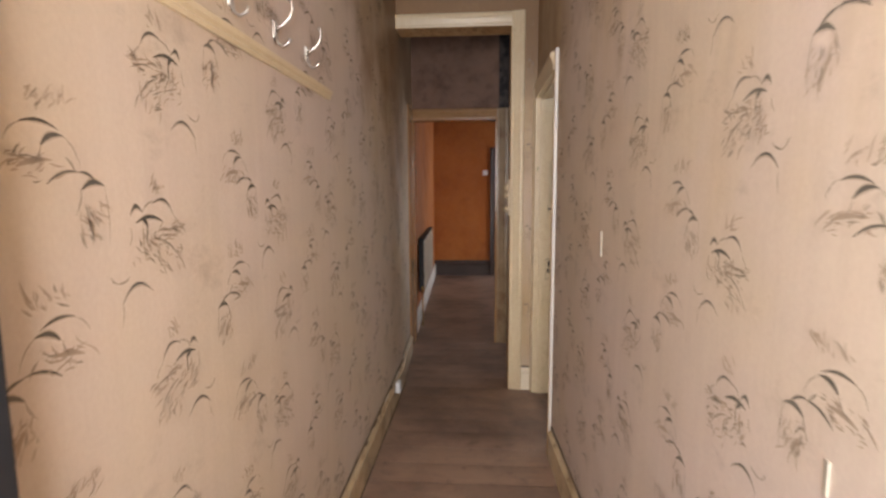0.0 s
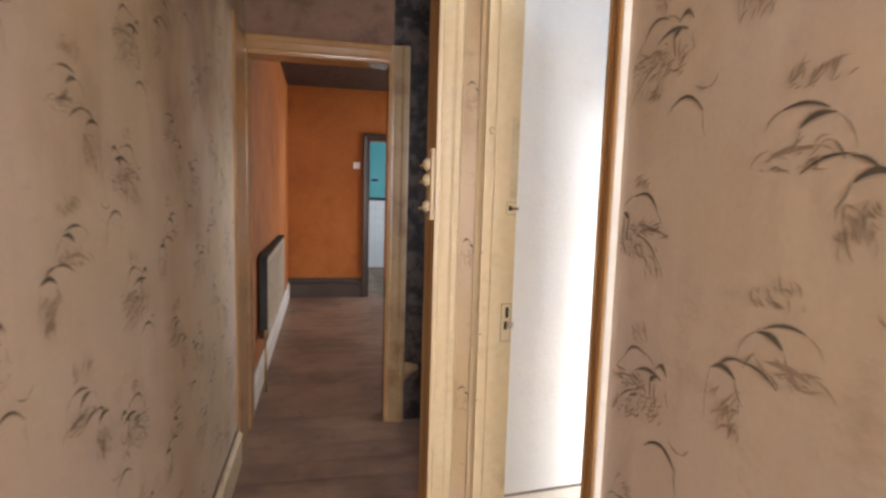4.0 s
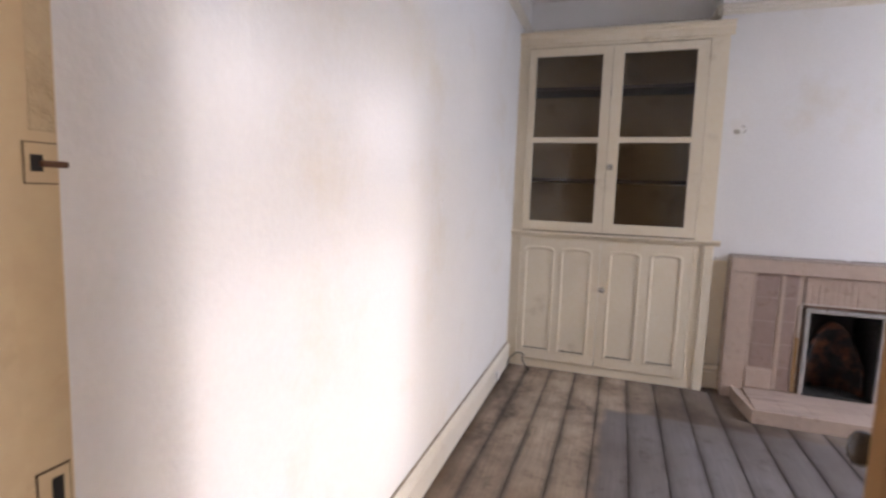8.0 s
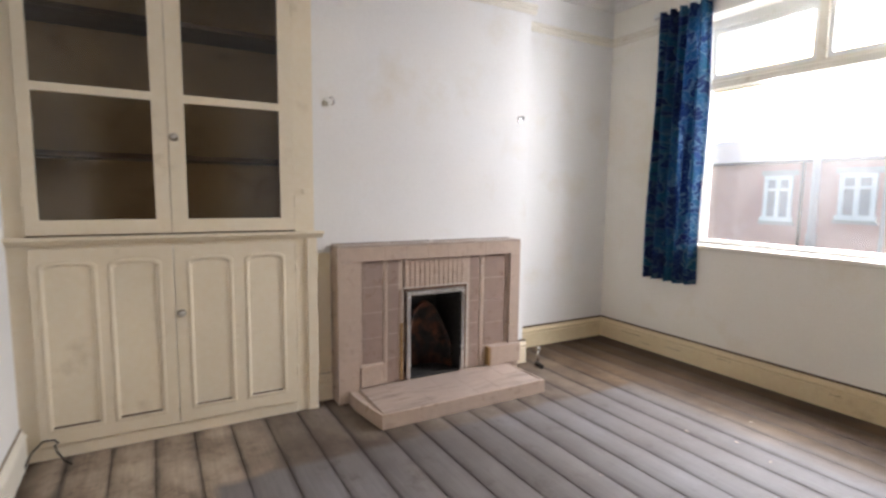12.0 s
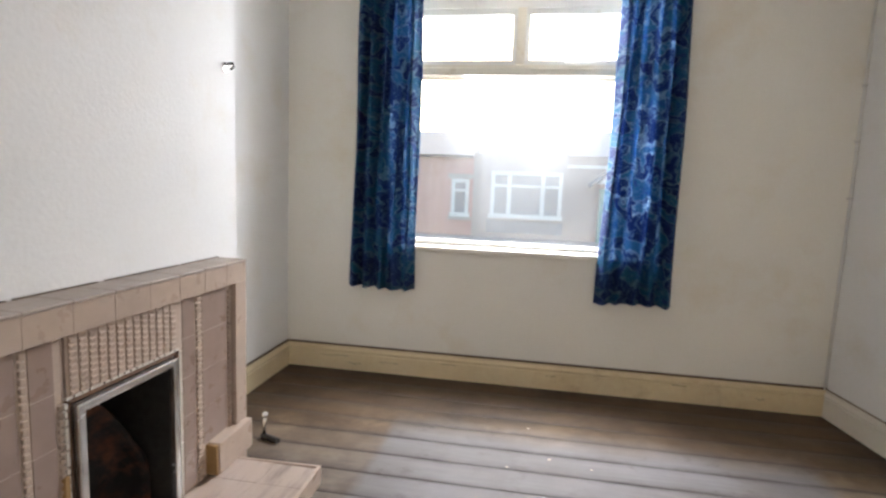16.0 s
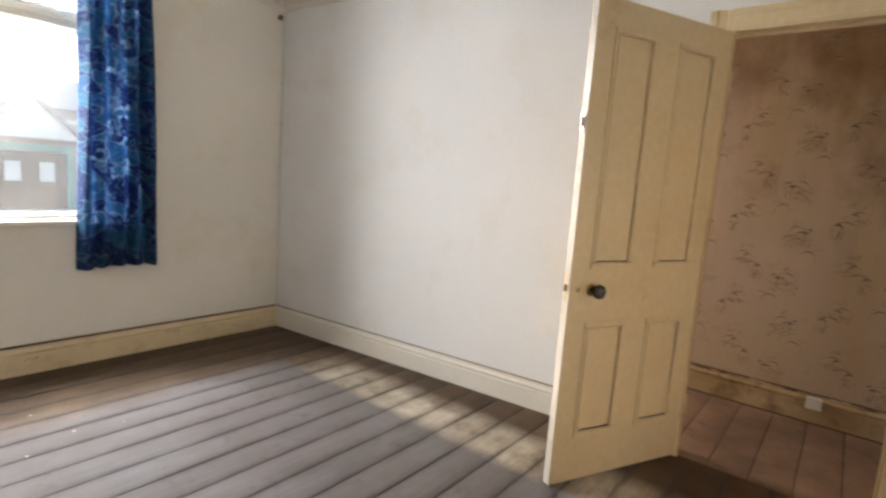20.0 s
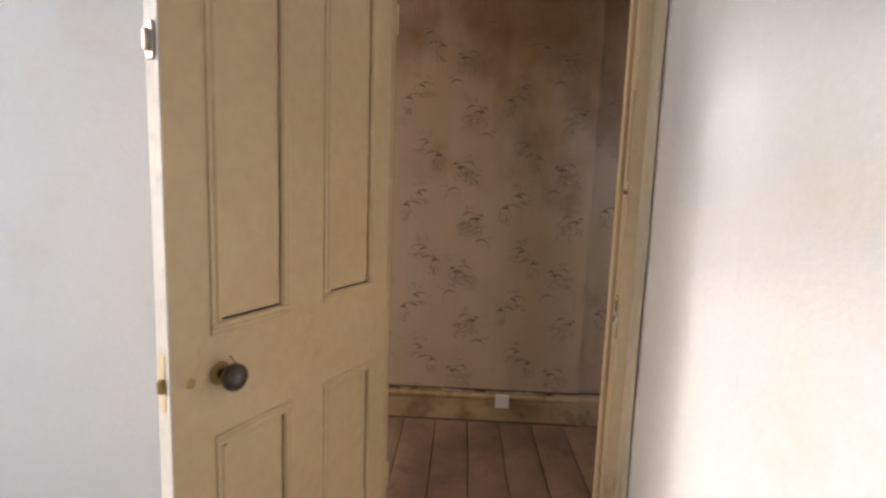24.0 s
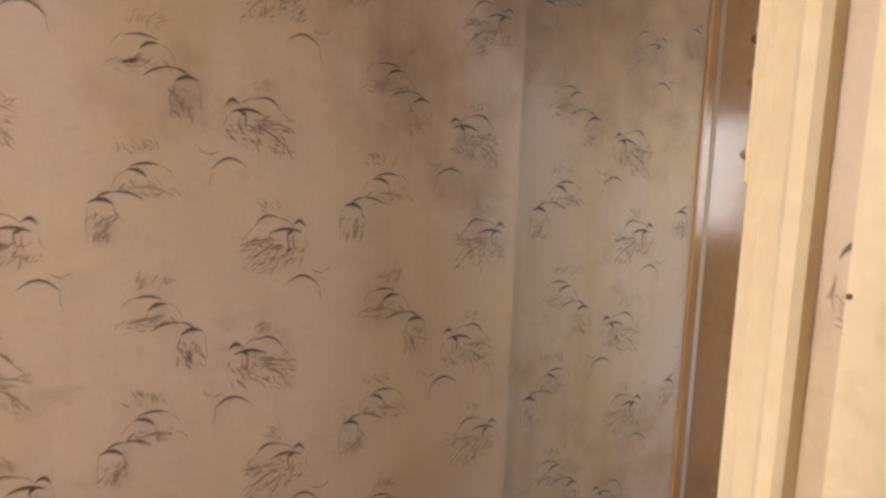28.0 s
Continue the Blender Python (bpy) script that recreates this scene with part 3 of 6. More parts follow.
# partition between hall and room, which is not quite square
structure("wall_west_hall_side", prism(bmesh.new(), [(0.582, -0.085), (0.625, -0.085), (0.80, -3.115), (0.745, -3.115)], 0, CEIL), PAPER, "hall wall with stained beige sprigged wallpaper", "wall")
bm = prism(bmesh.new(), [(0.625, -0.085), (0.668, -0.085), (0.956, -3.115), (0.80, -3.115)], 0, CEIL)
structure("wall_west", bm, WHITE_WALL, "chalky white partition wall beside the open door", "wall")
bm = prism(bmesh.new(), [(0.625, 0.76), (0.668, 0.76), (0.668, -0.085), (0.625, -0.085)], 2.065, CEIL)
structure("wall_over_door", bm, WHITE_WALL, "white wall above the room doorway", "wall")
bm = prism(bmesh.new(), [(0.582, 0.96), (0.625, 0.96), (0.625, -0.085), (0.582, -0.085)], 2.065, CEIL)
box(bm, 0.582, 0.76, 0, 0.625, 0.96, 2.065)
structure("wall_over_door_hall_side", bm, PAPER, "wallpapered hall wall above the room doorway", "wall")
# north wall of the room
structure("wall_north", prism(bmesh.new(), [(0.625, 0.797), (0.668, 0.799), (1.15, 0.8425), (4.75, 0.895), (4.75, 0.96), (0.625, 0.96)], 0, CEIL), WHITE_WALL, "chalky white wall, bright with window light", "wall")
bm = boxed(0.625, 0.76, 0, 0.668, 0.797, CEIL)
structure("wall_door_nib", bm, WHITE_WALL, "narrow white nib of wall beside the doorway", "wall")
# east wall and chimney breast
bm = bmesh.new()
box(bm, 4.405, -3.115, 0, 4.75, 0.89, CEIL)
structure("wall_east", bm, WHITE_WALL, "chalky white alcove wall", "wall")
bm = wall_with_holes(bmesh.new(), -2.01, -0.40, -4.405, -4.125, 0, CEIL, [(-1.41, -1.02, -1.0, 0.62)])
bmesh.ops.transform(bm, matrix=Matrix(((0, -1, 0, 0), (1, 0, 0, 0), (0, 0, 1, 0), (0, 0, 0, 1))), verts=bm.verts)
structure("chimney_breast", bm, WHITE_WALL, "chalky white chimney breast above the tiled fireplace", "wall")
structure("ceiling", boxed(0.60, -3.42, CEIL, 4.75, 0.96, CEIL + 0.1), CEILING, "off-white plaster ceiling of the front room", "ceiling")

# unseen wall added outside, so that no sun comes through the front doorway
structure("sun_block_wall", boxed(0.63, -6.9, -0.6, 0.80, -3.42, 3.2), BRICK, "unseen brick wall added to keep the sun out of the hall", "wall")
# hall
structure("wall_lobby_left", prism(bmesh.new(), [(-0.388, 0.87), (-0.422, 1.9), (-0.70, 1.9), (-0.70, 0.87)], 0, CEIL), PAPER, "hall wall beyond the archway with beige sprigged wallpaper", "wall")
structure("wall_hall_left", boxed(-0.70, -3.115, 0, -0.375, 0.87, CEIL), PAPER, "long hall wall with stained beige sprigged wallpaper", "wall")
structure("ceiling_hall", boxed(-0.70, -3.42, CEIL, 0.60, 0.96, CEIL + 0.1), CEILING, "yellowed hall ceiling", "ceiling")
structure("ceiling_lobby", boxed(-0.70, 0.96, CEIL, 1.8, 2.02, CEIL + 0.1), DARK_CEILING, "dark ceiling of the stair lobby, shade in its colour", "ceiling")
bm = wall_with_holes(bmesh.new(), -0.375, 0.582, 0.79, 0.96, 0, CEIL, [(-1, 0.425, -1, 2.53)])
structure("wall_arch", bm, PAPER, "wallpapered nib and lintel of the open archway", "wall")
# The hole is assumed too, to let the lobby lamp shine in.
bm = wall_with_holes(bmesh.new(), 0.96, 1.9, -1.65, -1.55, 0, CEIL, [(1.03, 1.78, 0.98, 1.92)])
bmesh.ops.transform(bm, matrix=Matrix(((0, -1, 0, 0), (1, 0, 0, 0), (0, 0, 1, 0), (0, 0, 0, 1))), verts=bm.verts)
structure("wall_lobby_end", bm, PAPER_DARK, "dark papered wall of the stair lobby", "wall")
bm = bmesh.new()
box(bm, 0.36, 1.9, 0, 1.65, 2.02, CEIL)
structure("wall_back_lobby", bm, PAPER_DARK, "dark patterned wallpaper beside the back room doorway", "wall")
structure("wall_back_over_door", boxed(-0.70, 1.9, 2.07, 0.36, 2.02, CEIL), LOBBY_SHADED, "papered wall above the back room doorway, darkened for shade", "wall")
structure("wall_back_left", boxed(-0.70, 1.9, 0, -0.44, 2.02, 2.07), LOBBY_SHADED, "wall beside the back room doorway", "wall")

# back room and kitchen
structure("wall_back_room_left", prism(bmesh.new(), [(-0.440, 2.02), (-0.56, 5.6), (-0.75, 5.6), (-0.75, 2.02)], 0, 2.62), ORANGE, "faded orange painted wall behind the radiator", "wall")
structure("wall_back_room_end", wall_with_holes(bmesh.new(), -0.75, 3.0, 5.6, 5.72, 0, 2.7, [(0.44, 1.22, 0, 2.0)]), ORANGE, "deep orange painted wall with a doorway to the kitchen", "wall")
TURN = Matrix(((0, -1, 0, 0), (1, 0, 0, 0), (0, 0, 1, 0), (0, 0, 0, 1)))
# Unseen opening added for the fill lamp, placed to glint on the lobby board.
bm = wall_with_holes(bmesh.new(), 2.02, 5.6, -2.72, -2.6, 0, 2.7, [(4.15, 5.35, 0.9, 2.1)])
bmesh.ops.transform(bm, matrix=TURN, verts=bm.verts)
structure("wall_back_room_right", bm, ORANGE, "orange painted side wall with an unseen opening added for the lamp", "wall")
structure("wall_back_room_front", boxed(0.455, 2.022, 0, 2.6, 2.06, 2.62), ORANGE, "orange painted inner wall", "wall")
structure("ceiling_back_room", boxed(-0.75, 2.02, 2.62, 2.72, 5.6, 2.72), DARK_CEILING, "dark ceiling of the back room", "ceiling")
structure("wall_kitchen_end", boxed(-0.2, 8.3, 0, 3.0, 8.4, 2.7), CYAN, "turquoise painted kitchen wall", "wall")
structure("wall_kitchen_left", boxed(-0.3, 5.72, 0, -0.2, 8.4, 2.7), CYAN, "turquoise painted kitchen side wall", "wall")
# Opening out of sight, cut for the kitchen lamp.
bm = wall_with_holes(bmesh.new(), 5.6, 8.4, -3.1, -3.0, 0, 2.7, [(6.4, 7.4, 1.1, 2.1)])
bmesh.ops.transform(bm, matrix=TURN, verts=bm.verts)
structure("wall_kitchen_right", bm, CYAN, "turquoise painted kitchen wall with an unseen opening added for a lamp", "wall")
structure("ceiling_kitchen", boxed(-0.3, 5.72, 2.7, 3.1, 8.4, 2.8), CEILING, "pale kitchen ceiling", "ceiling")
structure("subfloor", boxed(-0.75, -3.42, -0.12, 4.75, 8.4, -0.022), UNDER, "dark void under the floorboards", "floor")

# skirtings
SKIRT = [(0, 0), (0.020, 0), (0.020, 0.112), (0.014, 0.118), (0.024, 0.128), (0.024, 0.138), (0.010, 0.150), (0.010, 0.160), (0, 0.166)]


# Used for grime on joinery, and for painted shadow lines at skirting and sill.
BLACK_BROWN = surface("black_brown", (0.03, 0.02, 0.012), (0.12, 0.075, 0.04), rough=0.9, big=14)
PALE_DUST = surface("grey_dust", (0.18, 0.14, 0.10), (0.33, 0.275, 0.205), rough=0.95, big=7)
DUST = surface("dark_dust", (0.07, 0.046, 0.028), (0.17, 0.118, 0.072), rough=0.95, big=7)


def skirting(p, q, out, mat=CREAM_PALE, label="pale cream moulded skirting board", scale=1.0):
    ob = structure("baseboard", extrude(bmesh.new(), [(u, v * scale) for u, v in SKIRT], (*p, 0), (*q, 0), (*out, 0), (0, 0, 1)), mat, label, "skirting board")
    dust, high = (PALE_DUST, 0.8) if mat == SKIRT_WHITE else (DUST, 1.4 if mat == SKIRT_CREAM else 1.0)
    for z, u0, h in ((0.163, 0.0, 0.0095 * high), (0.1375, 0.009, 0.006 * high)):
        part("dust_line", extrude(bmesh.new(), [(u0, 0), (u0 + 0.0075, 0), (u0 + 0.005, h), (u0, h)], (*p, z * scale), (*q, z * scale), (*out, 0), (0, 0, 1)), dust, ob, "dust on the ledge")
    return ob


skirting((4.405, -3.115), (0.956, -3.115), (0, 1), SKIRT_CREAM, "cream moulded skirting board with dark dust on its ledge")
skirting((0.956, -3.115), (0.680, -0.20), (3.03, 0.288), SKIRT_WHITE, "scuffed white skirting board with a dusty ledge")
skirting((0.70, 0.802), (1.15, 0.8425), (-0.09, -1), SKIRT_WHITE, "scuffed white skirting board with a dusty ledge")
skirting((1.15, 0.8425), (4.05, 0.884), (-0.014, -1), SKIRT_WHITE, "scuffed white skirting board with a dusty ledge")
skirting((4.405, -2.01), (4.405, -3.115), (-1, 0), SKIRT_CREAM, "cream moulded skirting board with dark dust on its ledge")
skirting((4.125, -2.01), (4.405, -2.01), (0, -1), CREAM_PALE)
skirting((4.125, -1.865), (4.125, -2.034), (-1, 0), CREAM_PALE, "white painted end of skirting on the chimney breast")
skirting((4.125, -0.46), (4.125, -0.57), (-1, 0), CREAM_PALE)
skirting((-0.410, 1.53), (-0.388, 0.87), (1, 0.033), HALL_SKIRT, "yellowed hall skirting board", 1.06)
hall_board = skirting((-0.375, 0.872), (-0.375, -3.115), (1, 0), HALL_SKIRT, "yellowed hall skirting board with a cracked top edge", 1.06)
# Dark strip painted in for the shadow line at the floor.
part("skirting_shadow", extrude(bmesh.new(), [(0.019, 0), (0.0235, 0), (0.0225, 0.0075), (0.019, 0.0075)], (-0.375, 0.872, 0.0), (-0.375, -3.115, 0.0), (1, 0, 0), (0, 0, 1)), BLACK_BROWN, hall_board, "dark strip for the shadow gap under the skirting")
rnd = random.Random(31)
for y, w in ((-0.42, 0.05), (-0.21, 0.09), (-0.06, 0.04), (0.11, 0.12), (0.30, 0.06), (0.52, 0.10), (0.68, 0.05)):
    bm = bmesh.new()
    run = [(y + w * k / 5, 0.170 + rnd.uniform(-0.002, 0.003), rnd.uniform(0.002, 0.007)) for k in range(6)]
    for (ya, za, ha), (yb, zb, hb) in zip(run, run[1:]):
        prism(bm, [(-0.372, ya), (-0.3615, ya), (-0.3625, yb), (-0.372, yb)], za - 0.004, za + ha)
    part("paint_flake", bm, RADIATOR if w > 0.095 else DUST, hall_board, "lifted flake of old paint")
skirting((0.586, -0.17), (0.745, -3.115), (-2.94, -0.163), HALL_SKIRT, "yellowed hall skirting board", 1.06)
skirting((0.56, 0.79), (0.495, 0.79), (0, -1), CREAM_PALE, "short skirting on the hall nib")
skirting((-0.441, 2.06), (-0.559, 5.58), (1, 0.04), SKIRT_WHITE, "scuffed pale skirting in the back room", 1.2)
skirting((0.44, 5.6), (-0.56, 5.6), (0, -1), DARK_DOOR, "dark stained back room skirting", 1.5)

# picture rail and cornice
RAIL = [(0, 0), (0.012, 0.0), (0.026, 0.022), (0.020, 0.034), (0.032, 0.046), (0.032, 0.058), (0.010, 0.070), (0, 0.070)]
CORNICE = [(0, 0), (0.02, 0), (0.025, 0.015), (0.035, 0.03), (0.06, 0.05), (0.075, 0.07), (0, 0.07)]


def rail(p, q, out):
    structure("trim", extrude(bmesh.new(), RAIL, (*p, 2.475), (*q, 2.475), (*out, 0), (0, 0, 1)), SKIRT_WHITE, "off-white painted picture rail", "picture rail")
    structure("trim", extrude(bmesh.new(), CORNICE, (*p, CEIL - 0.07), (*q, CEIL - 0.07), (*out, 0), (0, 0, 1)), CEILING, "plain plaster cornice", "cornice")


rail((4.405, -3.115), (3.86, -3.115), (0, 1))
rail((1.97, -3.115), (0.956, -3.115), (0, 1))
rail((0.956, -3.115), (0.668, -0.085), (3.03, 0.288))
rail((0.668, 0.799), (1.15, 0.8425), (-0.09, -1))
rail((1.15, 0.8425), (4.405, 0.890), (-0.014, -1))
rail((4.405, -2.01), (4.405, -3.115), (-1, 0))
rail((4.125, -2.01), (4.405, -2.01), (0, -1))
rail((4.125, -0.40), (4.125, -2.042), (-1, 0))
rail((4.405, 0.890), (4.405, -0.40), (-1, 0))
rail((4.405, -0.40), (4.125, -0.40), (0, 1))

# door linings and casings
CASE = [(0, 0), (0.014, 0), (0.016, 0.012), (0.012, 0.018), (0.016, 0.030), (0.022, 0.052), (0.028, 0.062), (0.028, 0.080), (0.020, 0.088), (0, 0.088)]


def casing(p, q, out, away, mat, label="cream painted moulded architrave", name="trim", width=0.088, depth=1.0):
    return structure(name, extrude(bmesh.new(), [(u * depth, v * width / 0.088) for u, v in CASE], p, q, out, away), mat, label, "architrave")


# room doorway
JY0, JY1 = -0.048, 0.722
structure("door_lining", box(boxed(0.566, JY1, 0, 0.690, 0.76, 2.035), 0.566, -0.085, 2.035, 0.682, 0.76, 2.065), CREAM, "worn cream door lining with old latch marks", "door frame")
structure("door_lining_hinge_side", prism(bmesh.new(), [(0.573, -0.080), (0.60, -0.060), (0.682, -0.034), (0.682, -0.085), (0.573, -0.0855)], 0, 2.035), OCHRE_SHADED, "brown ochre hinge-side door lining", "door frame")
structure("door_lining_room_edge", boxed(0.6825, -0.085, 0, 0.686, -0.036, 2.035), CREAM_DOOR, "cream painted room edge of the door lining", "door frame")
structure("door_stop_hinge_side", prism(bmesh.new(), [(0.598, -0.0605), (0.599, -0.052), (0.626, -0.044), (0.632, -0.0505)], 0, 2.035), OCHRE_SHADED, "brown ochre door stop on the hinge side", "door frame")
structure("door_stop", box(boxed(0.60, JY1 - 0.012, 0, 0.632, JY1, 2.035), 0.60, JY0, 2.023, 0.632, JY1, 2.035), CREAM, "cream painted door stop", "door frame")
casing((0.582, JY1 + 0.008, 0), (0.582, JY1 + 0.008, 2.11), (-1, 0, 0), (0, 1, 0), CREAM, width=0.056)
casing((0.584, -0.084, 0), (0.586, -0.084, 2.13), (-1, 0, 0), (0, -1, 0), OCHRE_SHADED, "brown ochre moulded architrave with a white outer edge", width=0.052, depth=0.6)
# White strip also carries the light that falls on this outer side.
structure("trim", prism(bmesh.new(), [(0.5705, -0.1362), (0.586, -0.1362), (0.586, -0.1386), (0.5720, -0.1386)], 0, 2.13), EDGE_WHITE, "white outer edge of the architrave, brightened for the light on it", "architrave")
casing((0.582, JY0 - 0.012, 2.045), (0.582, JY1 + 0.012, 2.045), (-1, 0, 0), (0, 0, 1), CREAM)
casing((0.668, JY1 + 0.010, 0), (0.668, JY1 + 0.010, 2.12), (1, 0, 0), (0, 1, 0), CREAM_PALE, width=0.066)
casing((0.672, JY0 - 0.012, 0), (0.672, JY0 - 0.012, 2.13), (1, 0, 0), (0, -1, 0), CREAM)
casing((0.668, JY0 - 0.012, 2.045), (0.668, JY1 + 0.012, 2.045), (1, 0, 0), (0, 0, 1), CREAM)
# archway
structure("arch_lining", box(boxed(0.404, 0.778, 0, 0.425, 0.975, 2.53), -0.375, 0.778, 2.515, 0.408, 0.975, 2.53), OCHRE_SHADED, "brown-toned lining of the archway", "door frame")
casing((0.406, 0.79, 0), (0.406, 0.79, 2.61), (0, -1, 0), (1, 0, 0), CREAM)
casing((-0.375, 0.79, 2.517), (0.406, 0.79, 2.517), (0, -1, 0), (0, 0, 1), CREAM)
# back room doorway
structure("back_door_lining", box(box(boxed(0.335, 1.885, 0, 0.36, 2.03, 2.05), -0.44, 1.885, 0, -0.408, 2.03, 2.05), -0.44, 1.885, 2.05, 0.36, 2.03, 2.07), LOBBY_BROWN, "brown-stained cream door lining", "door frame")
casing((0.345, 1.9, 0), (0.345, 1.9, 2.15), (0, -1, 0), (1, 0, 0), STAINED_CREAM, "brown-stained olive cream architrave", width=0.105)
casing((-0.410, 1.9, 0), (-0.410, 1.9, 2.15), (0, -1, 0), (-1, 0, 0), LOBBY_BROWN, "brown stained architrave", width=0.030)
casing((-0.440, 1.9, 2.055), (0.345, 1.9, 2.055), (0, -1, 0), (0, 0, 1), LOBBY_BROWN, "brown stained architrave", width=0.095)
structure("door_board_lobby", box(boxed(-0.46, 1.565, 0, -0.412, 1.884, 2.145, 0.003), -0.425, 1.53, 0, -0.398, 1.566, 2.145, 0.005), LOBBY_BROWN, "glossy brown door board on the lobby wall", "architrave")
# kitchen doorway
casing((0.44, 5.6, 0), (0.44, 5.6, 2.08), (0, -1, 0), (-1, 0, 0), DARK_DOOR, "dark stained architrave")
casing((0.35, 5.6, 2.0), (1.3, 5.6, 2.0), (0, -1, 0), (0, 0, 1), DARK_DOOR, "dark stained architrave")

# ---- the window ----
win = thing("window_1", "white painted window, wide pane below two top lights", "window", kind="structure")
FY0, FY1 = -3.345, -3.275
X0, X1, Z0, Z1 = WIN
part("window_frame", box(box(box(boxed(X0, FY0, Z0, X0 + 0.06, FY1, Z1), X1 - 0.06, FY0, Z0, X1, FY1, Z1), X0 + 0.06, FY0, Z1 - 0.06, X1 - 0.06, FY1, Z1), X0 + 0.06, FY0, Z0, X1 - 0.06, FY1, Z0 + 0.05), UPVC, win)
# Transom and mullion get a creamier white: their backlit shade is in it.
part("transom", extrude(bmesh.new(), [(0, 0), (0.02, 0.0), (0.02, 0.018), (0.088, 0.022), (0.090, 0.040), (0.078, 0.044), (0.080, 0.066), (0.068, 0.072), (0.068, 0.092), (0, 0.092)], (X0 + 0.06, FY0, 1.995), (X1 - 0.06, FY0, 1.995), (0, 1, 0), (0, 0, 1)), SKIRT_WHITE, win)
part("mullion", boxed(2.866, FY0, 2.085, 2.922, FY1 + 0.005, Z1 - 0.06, 0.004), SKIRT_WHITE, win)
for a, b in ((X0 + 0.06, 2.866), (2.922, X1 - 0.06)):
    bm = bmesh.new()
    for q in ((a, 2.085, a + 0.028, Z1 - 0.06), (b - 0.028, 2.085, b, Z1 - 0.06), (a + 0.028, 2.085, b - 0.028, 2.118), (a + 0.028, Z1 - 0.10, b - 0.028, Z1 - 0.06)):
        box(bm, q[0], FY0 + 0.01, q[1], q[2], FY1 - 0.012, q[3])
    part("sash", bm, UPVC, win)
    pane = part("pane", boxed(a + 0.028, -3.314, 2.118, b - 0.028, -3.310, Z1 - 0.10), GLASS, win)
    pane.visible_shadow = False
pane = part("pane", boxed(X0 + 0.06, -3.314, Z0 + 0.05, X1 - 0.06, -3.310, 1.995), GLASS, win)
pane.visible_shadow = False
# Duller white here too, to hold back the glare on the sill.
part("window_sill", boxed(X0 + 0.005, FY1, Z0 - 0.012, X1 - 0.005, -3.095, Z0 + 0.020, 0.006), SKIRT_WHITE, win)
# Shadow line above the sill, put in as a dark strip.
part("sill_shadow_line", boxed(X0 + 0.06, FY1 + 0.0125, Z0 + 0.0205, X1 - 0.06, FY1 + 0.020, Z0 + 0.027), BLACK_BROWN, win, "dark strip for the shadow line above the sill")
part("glazing_bead", boxed(X0 + 0.06, FY1 - 0.02, Z0 + 0.022, X1 - 0.06, FY1 + 0.012, Z0 + 0.054, 0.004), UPVC, win)
part("stay", tube(bmesh.new(), [(2.62, -3.262, 2.100), (2.50, -3.255, 2.105), (2.42, -3.25, 2.122), (2.34, -3.26, 2.104)], 0.006), STEEL, win, "metal casement stay")


def curtain(x0, x1, x0t, x1t, z0, z1, folds, seed):
    rnd = random.Random(seed)
    bm = bmesh.new()
    uv = bm.loops.layers.uv.new("UVMap")
    nx, nz = folds * 12, 26
    ph = [rnd.uniform(0, 6.28) for _ in range(4)]
    rows = []
    for j in range(nz + 1):
        v = j / nz
        row = []
        for i in range(nx + 1):
            u = i / nx
            xa, xb = x0 + (x0t - x0) * v, x1 + (x1t - x1) * v
            w = u + 0.018 * math.sin(5 * u + ph[0] + 2 * v) + 0.010 * math.sin(17 * u + ph[1])
            amp = 0.028 + 0.014 * math.sin(7 * u + ph[2])
            y = -3.062 + amp * math.sin(math.tau * folds * w + ph[3] + 0.5 * math.sin(2.2 * v + 3 * u)) + 0.006 * math.sin(40 * u + 6 * v)
            z = z0 + (z1 - z0) * v + (0.003 * math.sin(math.tau * folds * w + 0.7) + 0.007 * math.sin(4 * u + ph[1])) * (1 - v) ** 3
            row.append(bm.verts.new((xa + (xb - xa) * u + 0.006 * math.sin(8 * v + 20 * u), y, z)))
        rows.append(row)
    for j in range(nz):
        for i in range(nx):
            f = bm.faces.new((rows[j][i], rows[j][i + 1], rows[j + 1][i + 1], rows[j + 1][i]))
            f.smooth = True
            for loop, (a, b) in zip(f.loops, ((i, j), (i + 1, j), (i + 1, j + 1), (i, j + 1))):
                loop[uv].uv = (a / nx * 0.6 + seed, b / nz * 2.0)
    ob = tagged(part("curtain", bm, CURTAIN), "long blue floral curtain hanging in folds beside the window", "curtain", "curtains at the front window")
    sol = ob.modifiers.new("cloth", "SOLIDIFY")
    sol.thickness = 0.0015
    return ob


curtain(3.50, 3.945, 3.50, 3.905, 0.60, 2.60, 5, 3)
curtain(1.89, 2.345, 1.915, 2.305, 0.60, 2.60, 5, 8)
pole = thing("curtain_rail", "white curtain track above the window", "curtain rail")
part("track", boxed(1.85, -3.113, 2.585, 3.98, -3.075, 2.615, 0.004), UPVC, pole)

# ---- the open room door ----
HX, HY, FX, FYY = 0.672, -0.042, 1.398, -0.377
DW = math.hypot(FX - HX, FYY - HY)
door = thing("door_1", "yellowed cream four-panel door standing open, dark round knob", "door", kind="structure")
door.matrix_world = pose(HX, HY, 0.012, 0, 0, math.degrees(math.atan2(FYY - HY, FX - HX)))
DH, DT = 2.02, 0.036
PANELS = [(0.124, 0.308, 0.980, 1.89), (0.494, 0.672, 0.980, 1.89), (0.120, 0.306, 0.225, 0.692), (0.488, 0.666, 0.225, 0.692)]
bm = wall_with_holes(bmesh.new(), 0, DW - 0.004, -DT, 0, 0, DH, PANELS)
part("leaf", bm, CREAM_DOOR, door)
